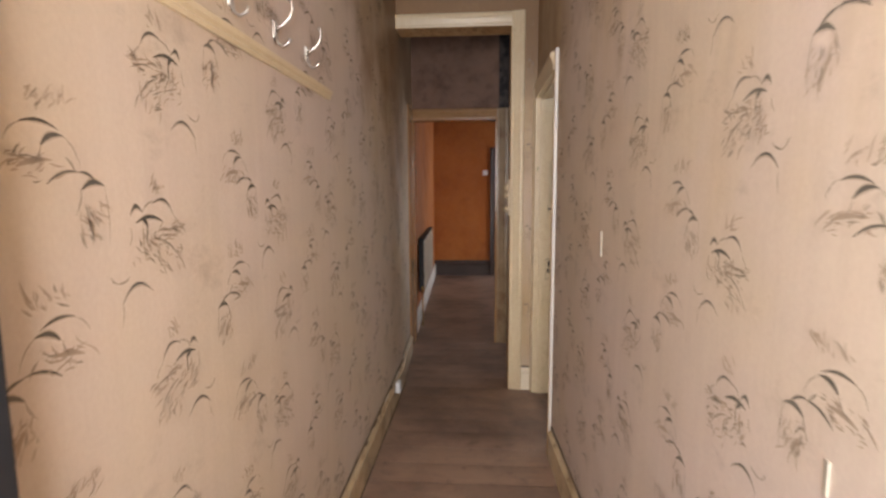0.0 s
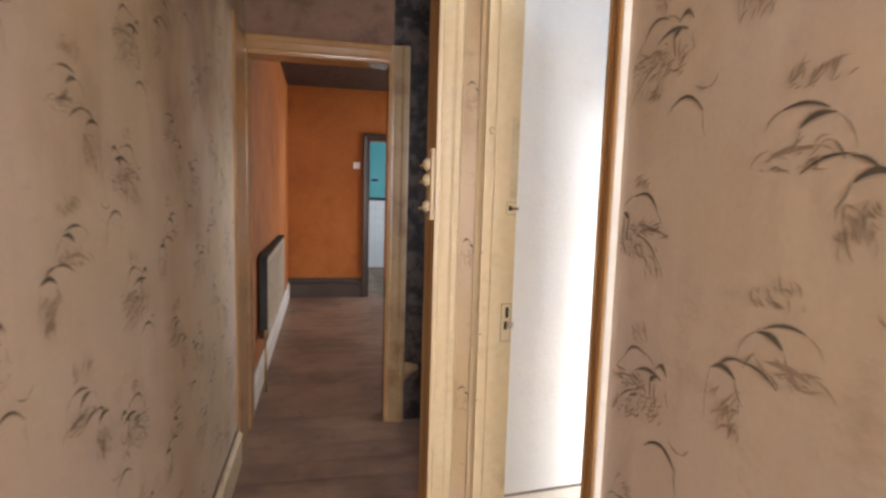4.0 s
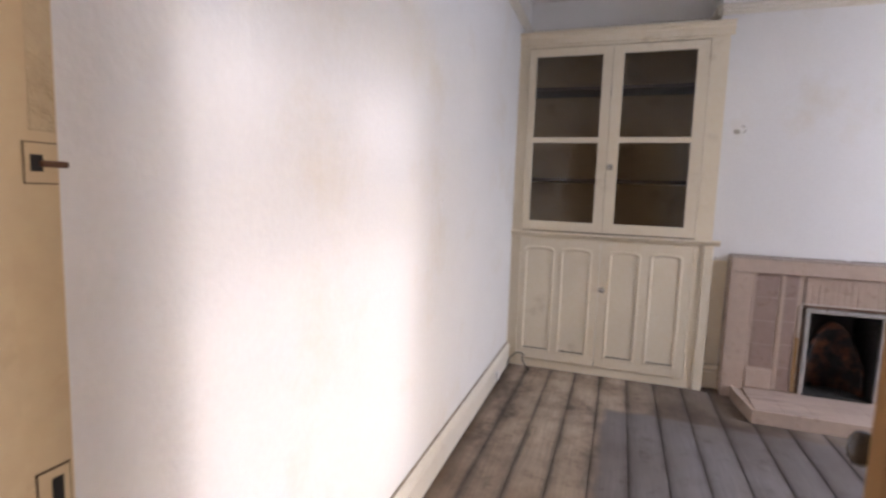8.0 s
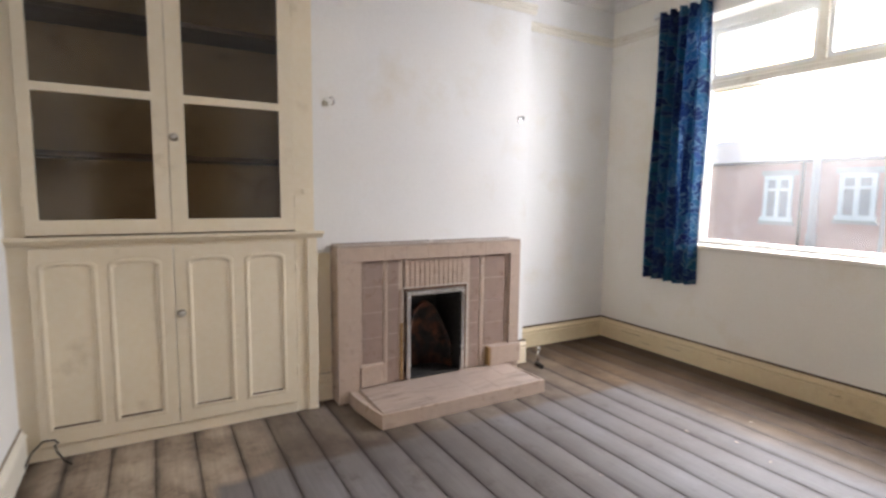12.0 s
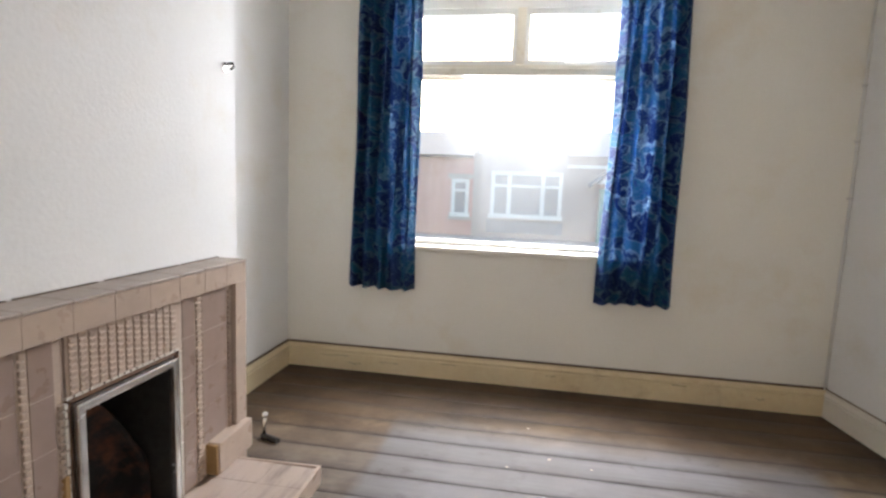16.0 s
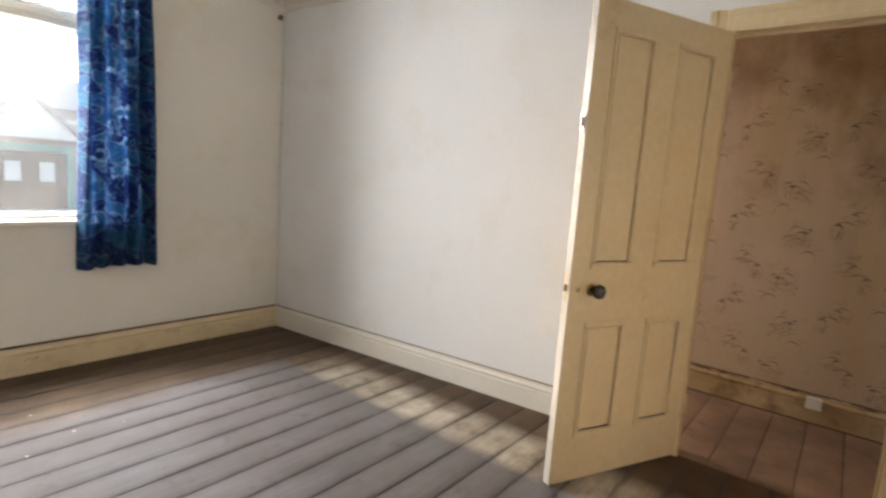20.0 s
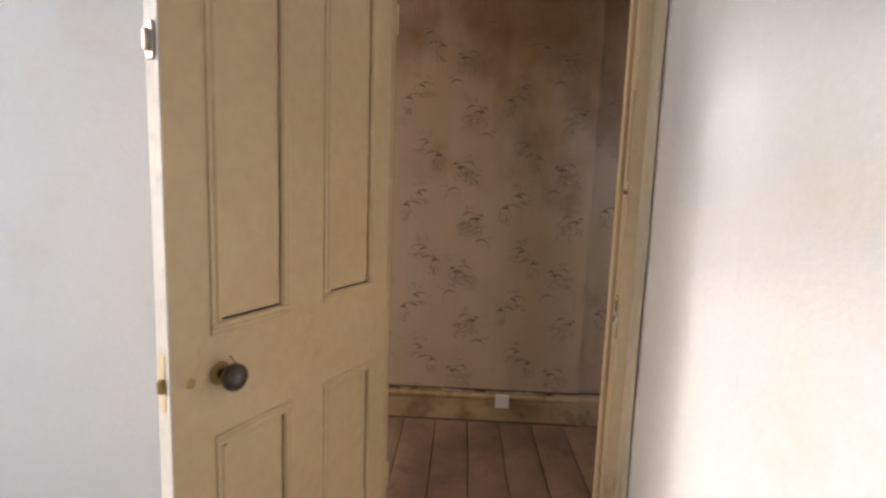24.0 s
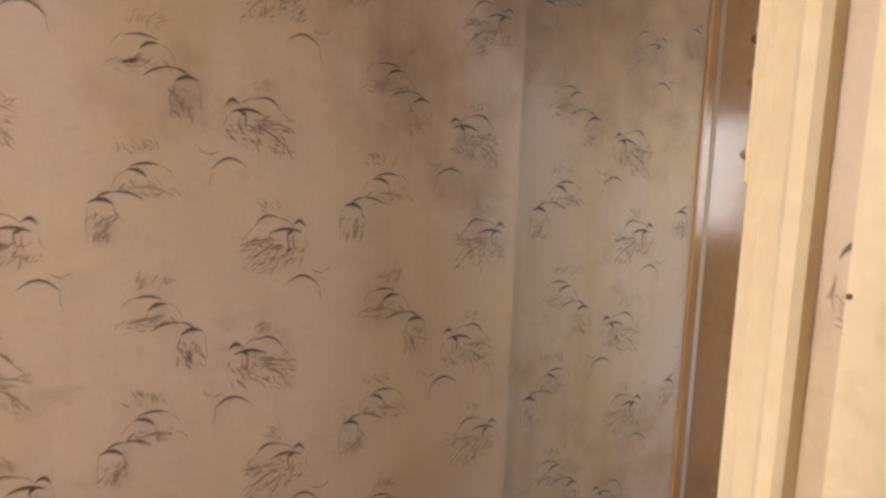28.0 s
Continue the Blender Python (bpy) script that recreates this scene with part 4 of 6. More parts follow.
part("edge", boxed(DW - 0.004, -DT, 0, DW, 0.0005, DH), EDGE_WHITE, door, "white painted door edge")
BEAD = [(-0.010, 0), (0.003, 0.0), (0.009, 0.005), (0.009, 0.012), (0.004, 0.017), (0.006, 0.023), (0.005, 0.027), (-0.002, 0.028)]
for a, b, c, d in PANELS:
    part("panel", boxed(a - 0.003, -DT * 0.86, c - 0.003, b + 0.003, -DT * 0.14, d + 0.003), CREAM_DOOR, door)
    for y, s in ((0.0, 1), (-DT, -1)):
        bm = bmesh.new()
        for p, q, away in (((a - 0.028, y, c), (b + 0.028, y, c), (0, 0, -1)), ((a - 0.028, y, d), (b + 0.028, y, d), (0, 0, 1)), ((a, y, c), (a, y, d), (-1, 0, 0)), ((b, y, c), (b, y, d), (1, 0, 0))):
            extrude(bm, BEAD, p, q, (0, s, 0), away)
        part("panel_moulding", bm, CREAM_DOOR, door)
        yy = y - 0.0050 * s
        part("edge_line", boxed(a + 0.001, yy - 0.0012, c + 0.0005, b - 0.0005, yy + 0.0022 * s, c + (0.004 if c > 0.5 else 0.006)), BLACK_BROWN, door, "dark line in the panel edge")
for s in (1, -1):
    y = 0.0 if s > 0 else -DT
    kn = part("knob", lathe(bmesh.new(), [(0.012, 0), (0.011, 0.022), (0.016, 0.027), (0.027, 0.033), (0.031, 0.045), (0.029, 0.057), (0.017, 0.066), (0.0, 0.068)], (0.679, y, 0.862), (0, s, 0)), KNOB, door, "dark round door knob")
    part("rose", lathe(bmesh.new(), [(0.026, 0), (0.026, 0.003), (0.018, 0.007)], (0.679, y, 0.862), (0, s, 0)), BRASS, kn)
part("keyhole_cover", lathe(bmesh.new(), [(0.010, 0), (0.010, 0.003), (0.007, 0.004)], (0.752, 0, 0.862), (0, 1, 0), 12), BRASS, door)
part("scratch", tube(bmesh.new(), [(0.679 - 0.044 * math.cos(a), 0.0003, 0.858 + 0.044 * math.sin(a)) for a in (-0.9, -0.6, -0.3, 0.0, 0.3, 0.6, 0.9)], 0.0012, 5), RUST, door, "brown scrape curved round the knob")
part("lock_plate", boxed(DW, -DT * 0.70, 0.815, DW + 0.0015, -DT * 0.30, 0.935), CREAM_DOOR, door, "painted-over lock plate")
part("latch_bolt", boxed(DW, -DT * 0.65, 0.855, DW + 0.012, -DT * 0.35, 0.885, 0.003), BRASS, door)
part("bolt_keeper", box(boxed(DW, -0.028, 1.505, DW + 0.006, -0.006, 1.575, 0.002), DW + 0.004, -0.022, 1.52, DW + 0.016, -0.012, 1.56, 0.003), CHROME, door, "chrome bolt on the door edge")
for z in (0.22, 1.76):
    part("hinge", tube(bmesh.new(), [(-0.006, 0.004, z), (-0.006, 0.004, z + 0.09)], 0.006), CREAM_DOOR, door)

# latch keeps on the far jamb, and a glossy patch added there for a highlight
k = thing("latch_keep", "small rusted bolt keep on the door jamb", "latch keep")
part("plate", boxed(0.655, JY1 - 0.002, 1.280, 0.688, JY1, 1.322), CREAM, k)
part("rim", boxed(0.6538, JY1 - 0.0010, 1.2785, 0.6885, JY1, 1.3235), DUST, k, "dark outline round the keep")
part("slot", boxed(0.660, JY1 - 0.0035, 1.292, 0.672, JY1 - 0.002, 1.310), BLACK, k)
part("tongue", boxed(0.668, JY1 - 0.010, 1.297, 0.696, JY1 - 0.003, 1.304, 0.002), RUST, k)
k = thing("latch_keep", "worn steel lock keep on the door jamb", "latch keep")
part("plate", boxed(0.650, JY1 - 0.002, 0.820, 0.684, JY1, 0.955), CREAM, k)
part("rim", boxed(0.6482, JY1 - 0.0010, 0.8175, 0.6858, JY1, 0.9575), DUST, k, "dark outline round the keep")
part("slot", boxed(0.664, JY1 - 0.0035, 0.905, 0.676, JY1 - 0.002, 0.945), BLACK, k)
part("slot", boxed(0.660, JY1 - 0.0035, 0.862, 0.672, JY1 - 0.002, 0.892), BLACK, k)
part("lip", boxed(0.676, JY1 - 0.012, 0.868, 0.692, JY1 - 0.002, 0.890, 0.002), STEEL, k)
k = thing("paint_patch", "shinier cream patch on the jamb edge, added to catch a highlight", "paint patch")
part("gloss_plate", boxed(0.662, JY1 - 0.0008, 1.335, 0.6885, JY1, 1.62, 0.0003), GLOSS_CREAM, k)
dl = thing("jamb_grime", "brown grime lines down the painted door jamb", "grime")
part("line", boxed(0.6322, JY1 - 0.0008, 0.01, 0.6336, JY1 + 0.002, 2.02), RUST, dl)
part("line", boxed(0.5800, JY1 + 0.0070, 0.01, 0.5815, JY1 + 0.0090, 2.03), DUST, dl)
sc = thing("paint_scar", "chipped ring-shaped mark in the jamb paint", "scar")
for r, a0, a1 in ((0.013, 0.4, 3.9), (0.008, 2.2, 5.6)):
    pts = [(0.588 + r * 0.7 * math.cos(a0 + (a1 - a0) * k / 8), JY1 - 0.0004, 1.566 + r * math.sin(a0 + (a1 - a0) * k / 8)) for k in range(9)]
    part("ring", tube(bmesh.new(), pts, 0.0011, 5), DUST, sc)
for x, z in ((0.563, 1.142), (0.566, 0.846), (0.563, 0.60)):
    nl = thing("nail_head", "rusty nail head in the door lining", "nail")
    part("head", lathe(bmesh.new(), [(0.003, 0), (0.003, 0.0012), (0.001, 0.002)], (x + 0.006, JY1, z), (0, -1, 0), 8), RUST, nl)

# ---- glazed cupboard in the alcove ----
cup = thing("alcove_cupboard", "tall cream built-in cupboard, glazed doors above panelled doors", "cupboard")
CX = 4.030
LB, RB = 0.886, -0.448
bm = bmesh.new()
box(bm, CX, 0.815, 0, CX + 0.024, LB, 2.31)
box(bm, CX, RB, 0, CX + 0.024, -0.343, 2.31)
box(bm, CX, 0.815, 2.31, CX + 0.024, LB, 2.34)
box(bm, CX, RB, 2.31, CX + 0.024, 0.815, 2.34)
part("face_frame", bm, CREAM_PALE, cup)
part("side", boxed(CX + 0.024, RB, 0, 4.124, RB + 0.022, 2.40), CREAM_PALE, cup)
part("top", boxed(CX - 0.005, RB + 0.002, 2.385, 4.404, LB, 2.405), CREAM_PALE, cup)
part("frieze", extrude(bmesh.new(), [(0, 0), (0.010, 0.004), (0.010, 0.05), (0.022, 0.062), (0.034, 0.07), (0.034, 0.086), (0, 0.086)], (CX, LB, 2.325), (CX, RB - 0.022, 2.325), (-1, 0, 0), (0, 0, 1)), CREAM_PALE, cup)
part("waist_shelf", extrude(bmesh.new(), [(0.0, 0.0), (0.012, 0.004), (0.018, 0.014), (0.036, 0.020), (0.040, 0.030), (0.036, 0.038), (0, 0.038)], (CX, LB, 0.985), (CX, RB - 0.045, 0.985), (-1, 0, 0), (0, 0, 1)), CREAM_PALE, cup)
part("waist_board", boxed(CX + 0.001, RB + 0.001, 0.97, 4.40, LB, 0.985), CREAM_PALE, cup)
part("plinth", boxed(CX - 0.004, 0.815, 0, CX + 0.020, -0.343, 0.062, 0.003), CREAM_PALE, cup)
part("back", boxed(4.388, -0.39, 0.985, 4.402, LB - 0.004, 2.385), CUPBOARD_IN, cup)
part("inner_side", boxed(CX + 0.03, LB - 0.018, 0.985, 4.388, LB - 0.004, 2.385), CUPBOARD_IN, cup)
# Greyer than the other side: the reflection in this pane is put in its colour.
part("inner_side", boxed(CX + 0.03, -0.395, 0.985, 4.388, -0.381, 2.385), SIDE_GREY, cup)
part("inner_floor", boxed(CX + 0.03, -0.38, 0.985, 4.388, LB - 0.02, 1.005), CUPBOARD_IN, cup)
for z in (1.385, 2.03):
    part("shelf", boxed(CX + 0.075, -0.38, z, 4.388, LB - 0.02, z + 0.026), SHELF_EDGE, cup, "dark wooden shelf")
# glazed doors
for y1, y0, knob_y in ((0.811, 0.2498, None), (0.2466, -0.339, 0.222)):
    gl = 0.762 if knob_y is None else 0.176
    gr = 0.314 if knob_y is None else -0.268
    d = part("glazed_door", wall_with_holes(bmesh.new(), y0, y1, -0.022, 0.0, 1.032, 2.301, [(gr, gl, 1.098, 1.655), (gr, gl, 1.692, 2.247)]), CREAM_PALE, cup)
    d.data.transform(Matrix(((0, -1, 0, CX - 0.014), (1, 0, 0, 0), (0, 0, 1, 0), (0, 0, 0, 1))) @ Matrix.Identity(4))
    for z0, z1 in ((1.098, 1.655), (1.692, 2.247)):
        g = part("glass", boxed(CX - 0.004, gr - 0.002, z0 - 0.002, CX - 0.001, gl + 0.002, z1 + 0.002), GLASS_DUSTY, d)
        g.visible_shadow = False
    if knob_y is not None:
        part("handle", lathe(bmesh.new(), [(0.011, 0), (0.009, 0.010), (0.014, 0.016), (0.016, 0.024), (0.010, 0.031), (0.0, 0.032)], (CX - 0.014, knob_y + 0.002, 1.492), (-1, 0, 0), 14), CHROME, d, "small metal knob")
        part("knob_plate", lathe(bmesh.new(), [(0.019, 0), (0.019, 0.002), (0.013, 0.003)], (CX - 0.0142, knob_y + 0.002, 1.490), (-1, 0, 0), 16), BLACK_BROWN, d)
    # panelled lower door
    ps = ((0.516, 0.307), (0.776, 0.566)) if knob_y is None else ((-0.016, 0.186), (-0.279, -0.083))
    ps = [tuple(sorted(p)) for p in ps]
    low = part("panelled_door", wall_with_holes(bmesh.new(), y0, y1, -0.022, 0.0, 0.068, 0.972, [(a, b, 0.135, 0.918) for a, b in ps]), CREAM_PALE, cup)
    low.data.transform(Matrix(((0, -1, 0, CX - 0.014), (1, 0, 0, 0), (0, 0, 1, 0), (0, 0, 0, 1))))
    for a, b in ps:
        bm = bmesh.new()
        loops = []
        for o, x in ((-0.006, CX - 0.0136), (-0.003, CX - 0.0168), (0.004, CX - 0.0182), (0.011, CX - 0.0160), (0.016, CX - 0.0098), (0.020, CX - 0.0088)):
            lo_y, hi_y = a + o, b - o
            w = hi_y - lo_y
            ring = [(lo_y, 0.135 + o), (hi_y, 0.135 + o)] + [(hi_y - w * k / 12, 0.886 + 0.024 * math.sin(math.pi * k / 12) ** 0.32 - o) for k in range(13)]
            loops.append([bm.verts.new((x, y, z)) for y, z in ring])
        for p, q in zip(loops, loops[1:]):
            for i in range(len(p)):
                j = (i + 1) % len(p)
                bm.faces.new((p[i], p[j], q[j], q[i]))
        bm.faces.new(loops[-1])
        part("panel", bm, CREAM_PALE, low)
        part("edge_line", boxed(CX - 0.0195, a + 0.018, 0.1495, CX - 0.006, b - 0.018, 0.1530), BLACK_BROWN, low, "dark grime under the panel")
        bm = bmesh.new()
        crown = [(b - (b - a) * k / 10, 0.884 + 0.020 * math.sin(math.pi * k / 10) ** 0.4) for k in range(11)]
        lo = [bm.verts.new((CX - 0.013, y, z)) for y, z in crown]
        hi = [bm.verts.new((CX - 0.013, y, 0.919)) for y, z in crown]
        for i in range(10):
            bm.faces.new((lo[i], lo[i + 1], hi[i + 1], hi[i]))
        part("arched_rail", bm, CREAM_PALE, low)
    if knob_y is not None:
        part("handle", lathe(bmesh.new(), [(0.011, 0), (0.009, 0.010), (0.014, 0.016), (0.016, 0.024), (0.010, 0.031), (0.0, 0.032)], (CX - 0.014, knob_y + 0.002, 0.632), (-1, 0, 0), 14), CHROME, low, "small metal knob")
        part("knob_plate", lathe(bmesh.new(), [(0.019, 0), (0.019, 0.002), (0.013, 0.003)], (CX - 0.0142, knob_y + 0.002, 0.630), (-1, 0, 0), 16), BLACK_BROWN, low)

for y, zs in ((0.8135, (0.22, 0.80, 1.16, 2.14)), (-0.3415, (0.22, 0.80, 1.16, 2.14))):
    for z in zs:
        part("hinge", tube(bmesh.new(), [(CX - 0.0145, y, z), (CX - 0.0145, y, z + 0.06)], 0.0032), CREAM_PALE, cup, "painted-over butt hinge")
part("pilaster", boxed(CX - 0.014, -0.402, 0, CX + 0.001, RB - 0.012, 0.985, 0.004), CREAM_PALE, cup)
part("catch", boxed(CX - 0.012, -0.385, 1.225, CX, -0.425, 1.255, 0.004), CREAM_PALE, cup)

bd = thing("painted_board", "thin cream panel on the chimney breast beside the cupboard", "board")
part("board", boxed(4.118, -0.450, 0.166, 4.1245, -0.566, 0.885), CREAM_PALE, bd)

# ---- fireplace ----
fp = thing("fireplace", "mauve-beige tiled fireplace with a woven tile panel and low hearth", "fireplace")
FX0, TX = 3.992, 4.015
def tile_run(name, y0, y1, z0, z1, x, n_y, n_z, mat, gap=0.0012, depth=0.012, parent=None, bevel=0.001):
    for i in range(n_y):
        for k in range(n_z):
            ya, yb = y0 + (y1 - y0) * i / n_y, y0 + (y1 - y0) * (i + 1) / n_y
            za, zb = z0 + (z1 - z0) * k / n_z, z0 + (z1 - z0) * (k + 1) / n_z
            part(name, boxed(x, ya + math.copysign(gap / 2, y1 - y0), za + gap / 2, x + depth, yb - math.copysign(gap / 2, y1 - y0), zb - gap / 2, bevel), mat, parent or fp)
bm = bmesh.new()
for y0, y1, z0, z1 in ((-0.575, -1.005, 0.0, 0.915), (-1.425, -1.860, 0.0, 0.915), (-1.005, -1.425, 0.635, 0.915)):
    box(bm, TX + 0.012, y0, z0, 4.124, y1, z1)
part("backing", bm, GROUT, fp)
# outer frame of pale glazed tiles
tile_run("beam_tile", -0.570, -1.866, 0.838, 0.922, FX0, 9, 1, TILE_PALE, gap=0.0006, depth=0.035)
tile_run("mantel_tile", -0.570, -1.866, 0.922, 0.934, FX0 - 0.004, 9, 1, DUSTY_TILE, gap=0.0004, depth=0.138, bevel=0.0035)
tile_run("jamb_tile", -0.570, -0.700, 0.0, 0.836, FX0, 1, 5, TILE_PALE, gap=0.0006, depth=0.035)
tile_run("jamb_tile", -1.785, -1.866, 0.0, 0.836, FX0, 1, 5, TILE_PALE, gap=0.0006, depth=0.035)
part("side_tile", boxed(FX0 + 0.036, -0.570, 0, 4.124, -0.577, 0.92), TILE_PALE, fp)
part("side_tile", boxed(FX0 + 0.036, -1.866, 0, 4.124, -1.859, 0.92), TILE_PALE, fp)
for y0, y1 in ((-0.701, -0.986), (-1.444, -1.784)):
    part("grout", boxed(TX + 0.0018, y0, 0.081, TX + 0.0115, y1, 0.8355), GROUT, fp)
part("grout", boxed(FX0 + 0.0016, -0.572, 0.839, FX0 + 0.033, -1.864, 0.921), GROUT, fp)
part("grout", boxed(FX0 + 0.0016, -0.572, 0.0, FX0 + 0.033, -0.699, 0.8365), GROUT, fp)
part("grout", boxed(FX0 + 0.0016, -1.786, 0.0, FX0 + 0.033, -1.864, 0.8365), GROUT, fp)
# dark field tiles
tile_run("field_tile", -0.722, -0.855, 0.215, 0.835, TX, 1, 4, TILE, gap=0.0035)
tile_run("field_tile", -0.885, -0.958, 0.08, 0.835, TX, 1, 5, TILE, gap=0.0035)
tile_run("field_tile", -1.472, -1.545, 0.08, 0.835, TX, 1, 5, TILE, gap=0.0035)
tile_run("field_tile", -1.586, -1.755, 0.215, 0.835, TX, 1, 4, TILE, gap=0.0035)
# beaded strips
for y0, y1, z0 in ((-0.702, -0.719, 0.20), (-0.858, -0.882, 0.08), (-1.548, -1.583, 0.08), (-1.758, -1.783, 0.20)):
    bm = boxed(TX + 0.006, y0, z0, TX + 0.012, y1, 0.836)
    n = int((0.836 - z0) / 0.022)
    for k in range(n):
        z = z0 + 0.011 + k * 0.022
        box(bm, TX - 0.006, y0 - 0.003, z - 0.008, TX + 0.007, y1 + 0.003, z + 0.008, 0.003)
    part("beaded_strip", bm, TILE_PALE, fp)
for y0, y1 in ((-0.960, -0.985), (-1.445, -1.470)):
    bm = boxed(TX + 0.006, y0, 0.08, TX + 0.012, y1, 0.665)
    for k in range(26):
        z = 0.09 + k * 0.022
        box(bm, TX - 0.004, y0 - 0.003, z - 0.007, TX + 0.007, y1 + 0.003, z + 0.007, 0.003)
    part("beaded_strip", bm, TILE_PALE, fp)
part("bare_clay_strip", boxed(TX - 0.010, -0.966, 0.082, TX + 0.006, -0.984, 0.44, 0.004), CLAY, fp, "golden-brown bare clay strip")
bm = bmesh.new()
rnd = random.Random(4)
for y in (-0.981, -1.449):
    for k in range(24):
        z = 0.09 + k * 0.0235
        box(bm, TX - 0.008, y - 0.004 - rnd.uniform(0, 0.003), z, TX + 0.004, y + 0.004, z + rnd.uniform(0.016, 0.0230))
for k in range(18):
    y = -0.985 - k * 0.0258
    box(bm, TX - 0.008, y, 0.654, TX + 0.004, y - rnd.uniform(0.018, 0.025), 0.660 + rnd.uniform(0, 0.004))
part("mortar_rim", bm, EDGE_WHITE, fp, "crumbling white mortar rim")
# woven tile panel over the fire
part("panel_ground", boxed(TX - 0.003, -0.990, 0.655, TX + 0.012, -1.440, 0.836), TILE_PALE, fp)
for i in range(13):
    y = -0.998 - i * 0.0337
    bm = boxed(TX - 0.0062, y, 0.660, TX - 0.002, y - 0.0265, 0.832, 0.0015)
    for k in range(9):
        z = 0.664 + k * 0.0187 + (0.0093 if i % 2 else 0)
        if z < 0.822:
            box(bm, TX - 0.0098, y - 0.001, z, TX - 0.004, y - 0.0255, z + 0.011, 0.0025)
    part("woven_rib", bm, TILE_PALE, fp)
# toe blocks
part("toe_block", boxed(FX0 - 0.006, -0.702, 0.08, TX + 0.012, -0.852, 0.212, 0.006), TILE_PALE, fp)
part("toe_block", boxed(FX0 - 0.028, -1.617, 0.08, TX + 0.010, -1.866, 0.212, 0.006), TILE_PALE, fp)
part("toe_block_end", boxed(FX0 - 0.022, -1.604, 0.082, TX + 0.010, -1.6165, 0.208, 0.003), CLAY, fp, "broken brown end of a tile block")
# metal trim round the opening
bm = bmesh.new()
for y0, y1, z0, z1 in ((-1.006, -1.032, 0.08, 0.634), (-1.400, -1.424, 0.08, 0.634), (-1.032, -1.400, 0.608, 0.634)):
    box(bm, TX - 0.022, y0, z0, TX + 0.004, y1, z1, 0.004)
part("metal_trim", bm, STEEL, fp, "dull chrome trim round the fire opening")
part("trim_lip", box(box(boxed(TX - 0.006, -0.986, 0.08, TX + 0.004, -0.997, 0.652), TX - 0.006, -1.429, 0.08, TX + 0.004, -1.444, 0.652), TX - 0.006, -0.986, 0.641, TX + 0.004, -1.444, 0.653), RUST, fp, "rusty lip behind the metal trim")
# fire recess with a curved fireback
for q in ((4.10, -1.022, 0.0, 4.36, -1.03, 0.64), (4.10, -1.40, 0.0, 4.36, -1.408, 0.64), (4.35, -1.03, 0.0, 4.36, -1.40, 0.64), (4.02, -1.03, 0.612, 4.35, -1.40, 0.622), (4.02, -1.018, 0.08, 4.10, -1.03, 0.612), (4.02, -1.40, 0.08, 4.10, -1.412, 0.612)):
    part("recess_side", boxed(*q), BLACK, fp, "soot-black side of the fire recess")
bm = bmesh.new()
prof = []
for k in range(15):
    a = math.pi * k / 14
    prof.append((4.09 + 0.15 * math.sin(a), -1.215 + 0.172 * math.cos(a)))
rings = []
for z, s in ((0.08, 1.0), (0.26, 1.0), (0.36, 0.93), (0.46, 0.80), (0.53, 0.62)):
    rings.append([bm.verts.new((4.09 + (x - 4.09) * s, -1.215 + (y + 1.215) * (0.6 + 0.4 * s), 0.08 + (z - 0.08) * (0.48 + 0.52 * math.sin(math.pi * k / 14) ** 1.5))) for k, (x, y) in enumerate(prof)])
for a, b in zip(rings, rings[1:]):
    for i in range(14):
        bm.faces.new((a[i], a[i + 1], b[i + 1], b[i])).smooth = True
fb = part("fireback", bm, FIREBRICK, fp, "curved red-brown fireback")
fb.modifiers.new("thick", "SOLIDIFY").thickness = 0.02
part("grate_floor", boxed(4.02, -1.03, 0.06, 4.35, -1.40, 0.082), BLACK, fp)
# hearth slab of tiles
hearth = thing("hearth", "low tiled hearth slab with chipped pale edge", "hearth")
part("core", prism(bmesh.new(), [(3.600, -0.682), (3.875, -0.640), (3.988, -0.640), (3.988, -1.755), (3.612, -1.766)], 0, 0.068), GROUT, hearth)
part("core", boxed(3.988, -0.705, 0, 4.04, -1.755, 0.068), GROUT, hearth)
part("front_edge_tile", prism(bmesh.new(), [(3.586, -0.672), (3.600, -0.684), (3.612, -1.764), (3.598, -1.776)], 0.0, 0.080), TILE_PALE, hearth)
part("side_edge_tile", prism(bmesh.new(), [(3.588, -0.670), (3.876, -0.628), (3.986, -0.628), (3.986, -0.640), (3.875, -0.641), (3.602, -0.683)], 0.0, 0.079), TILE_PALE, hearth)
part("side_edge_tile", prism(bmesh.new(), [(3.600, -1.776), (3.984, -1.766), (3.984, -1.755), (3.613, -1.765)], 0.0, 0.079), TILE_PALE, hearth)
for i in range(7):
    for k in range(2):
        ya, yb = -0.69 - i * 0.152, -0.69 - (i + 1) * 0.152
        xa, xb = 3.604 + k * 0.190, 3.604 + (k + 1) * 0.190
        part("hearth_tile", boxed(xa + 0.0006, ya - 0.0006, 0.068, xb - 0.0006, yb + 0.0006, 0.0775 + 0.0003 * ((i + k) % 3), 0.001), HEARTH, hearth)

# ---- small things in the room ----
br = thing("wall_bracket", "bent metal bracket screwed to the chimney breast", "bracket")
part("plate", boxed(4.119, -1.915, 1.735, 4.125, -1.945, 1.775, 0.002), STEEL, br)
part("arm", tube(bmesh.new(), [(4.12, -1.93, 1.770), (4.085, -1.93, 1.772), (4.080, -1.93, 1.758), (4.095, -1.93, 1.745)], 0.005), BLACK, br)
br = thing("picture_hook", "small pale picture hook with a torn wallpaper scar", "hook")
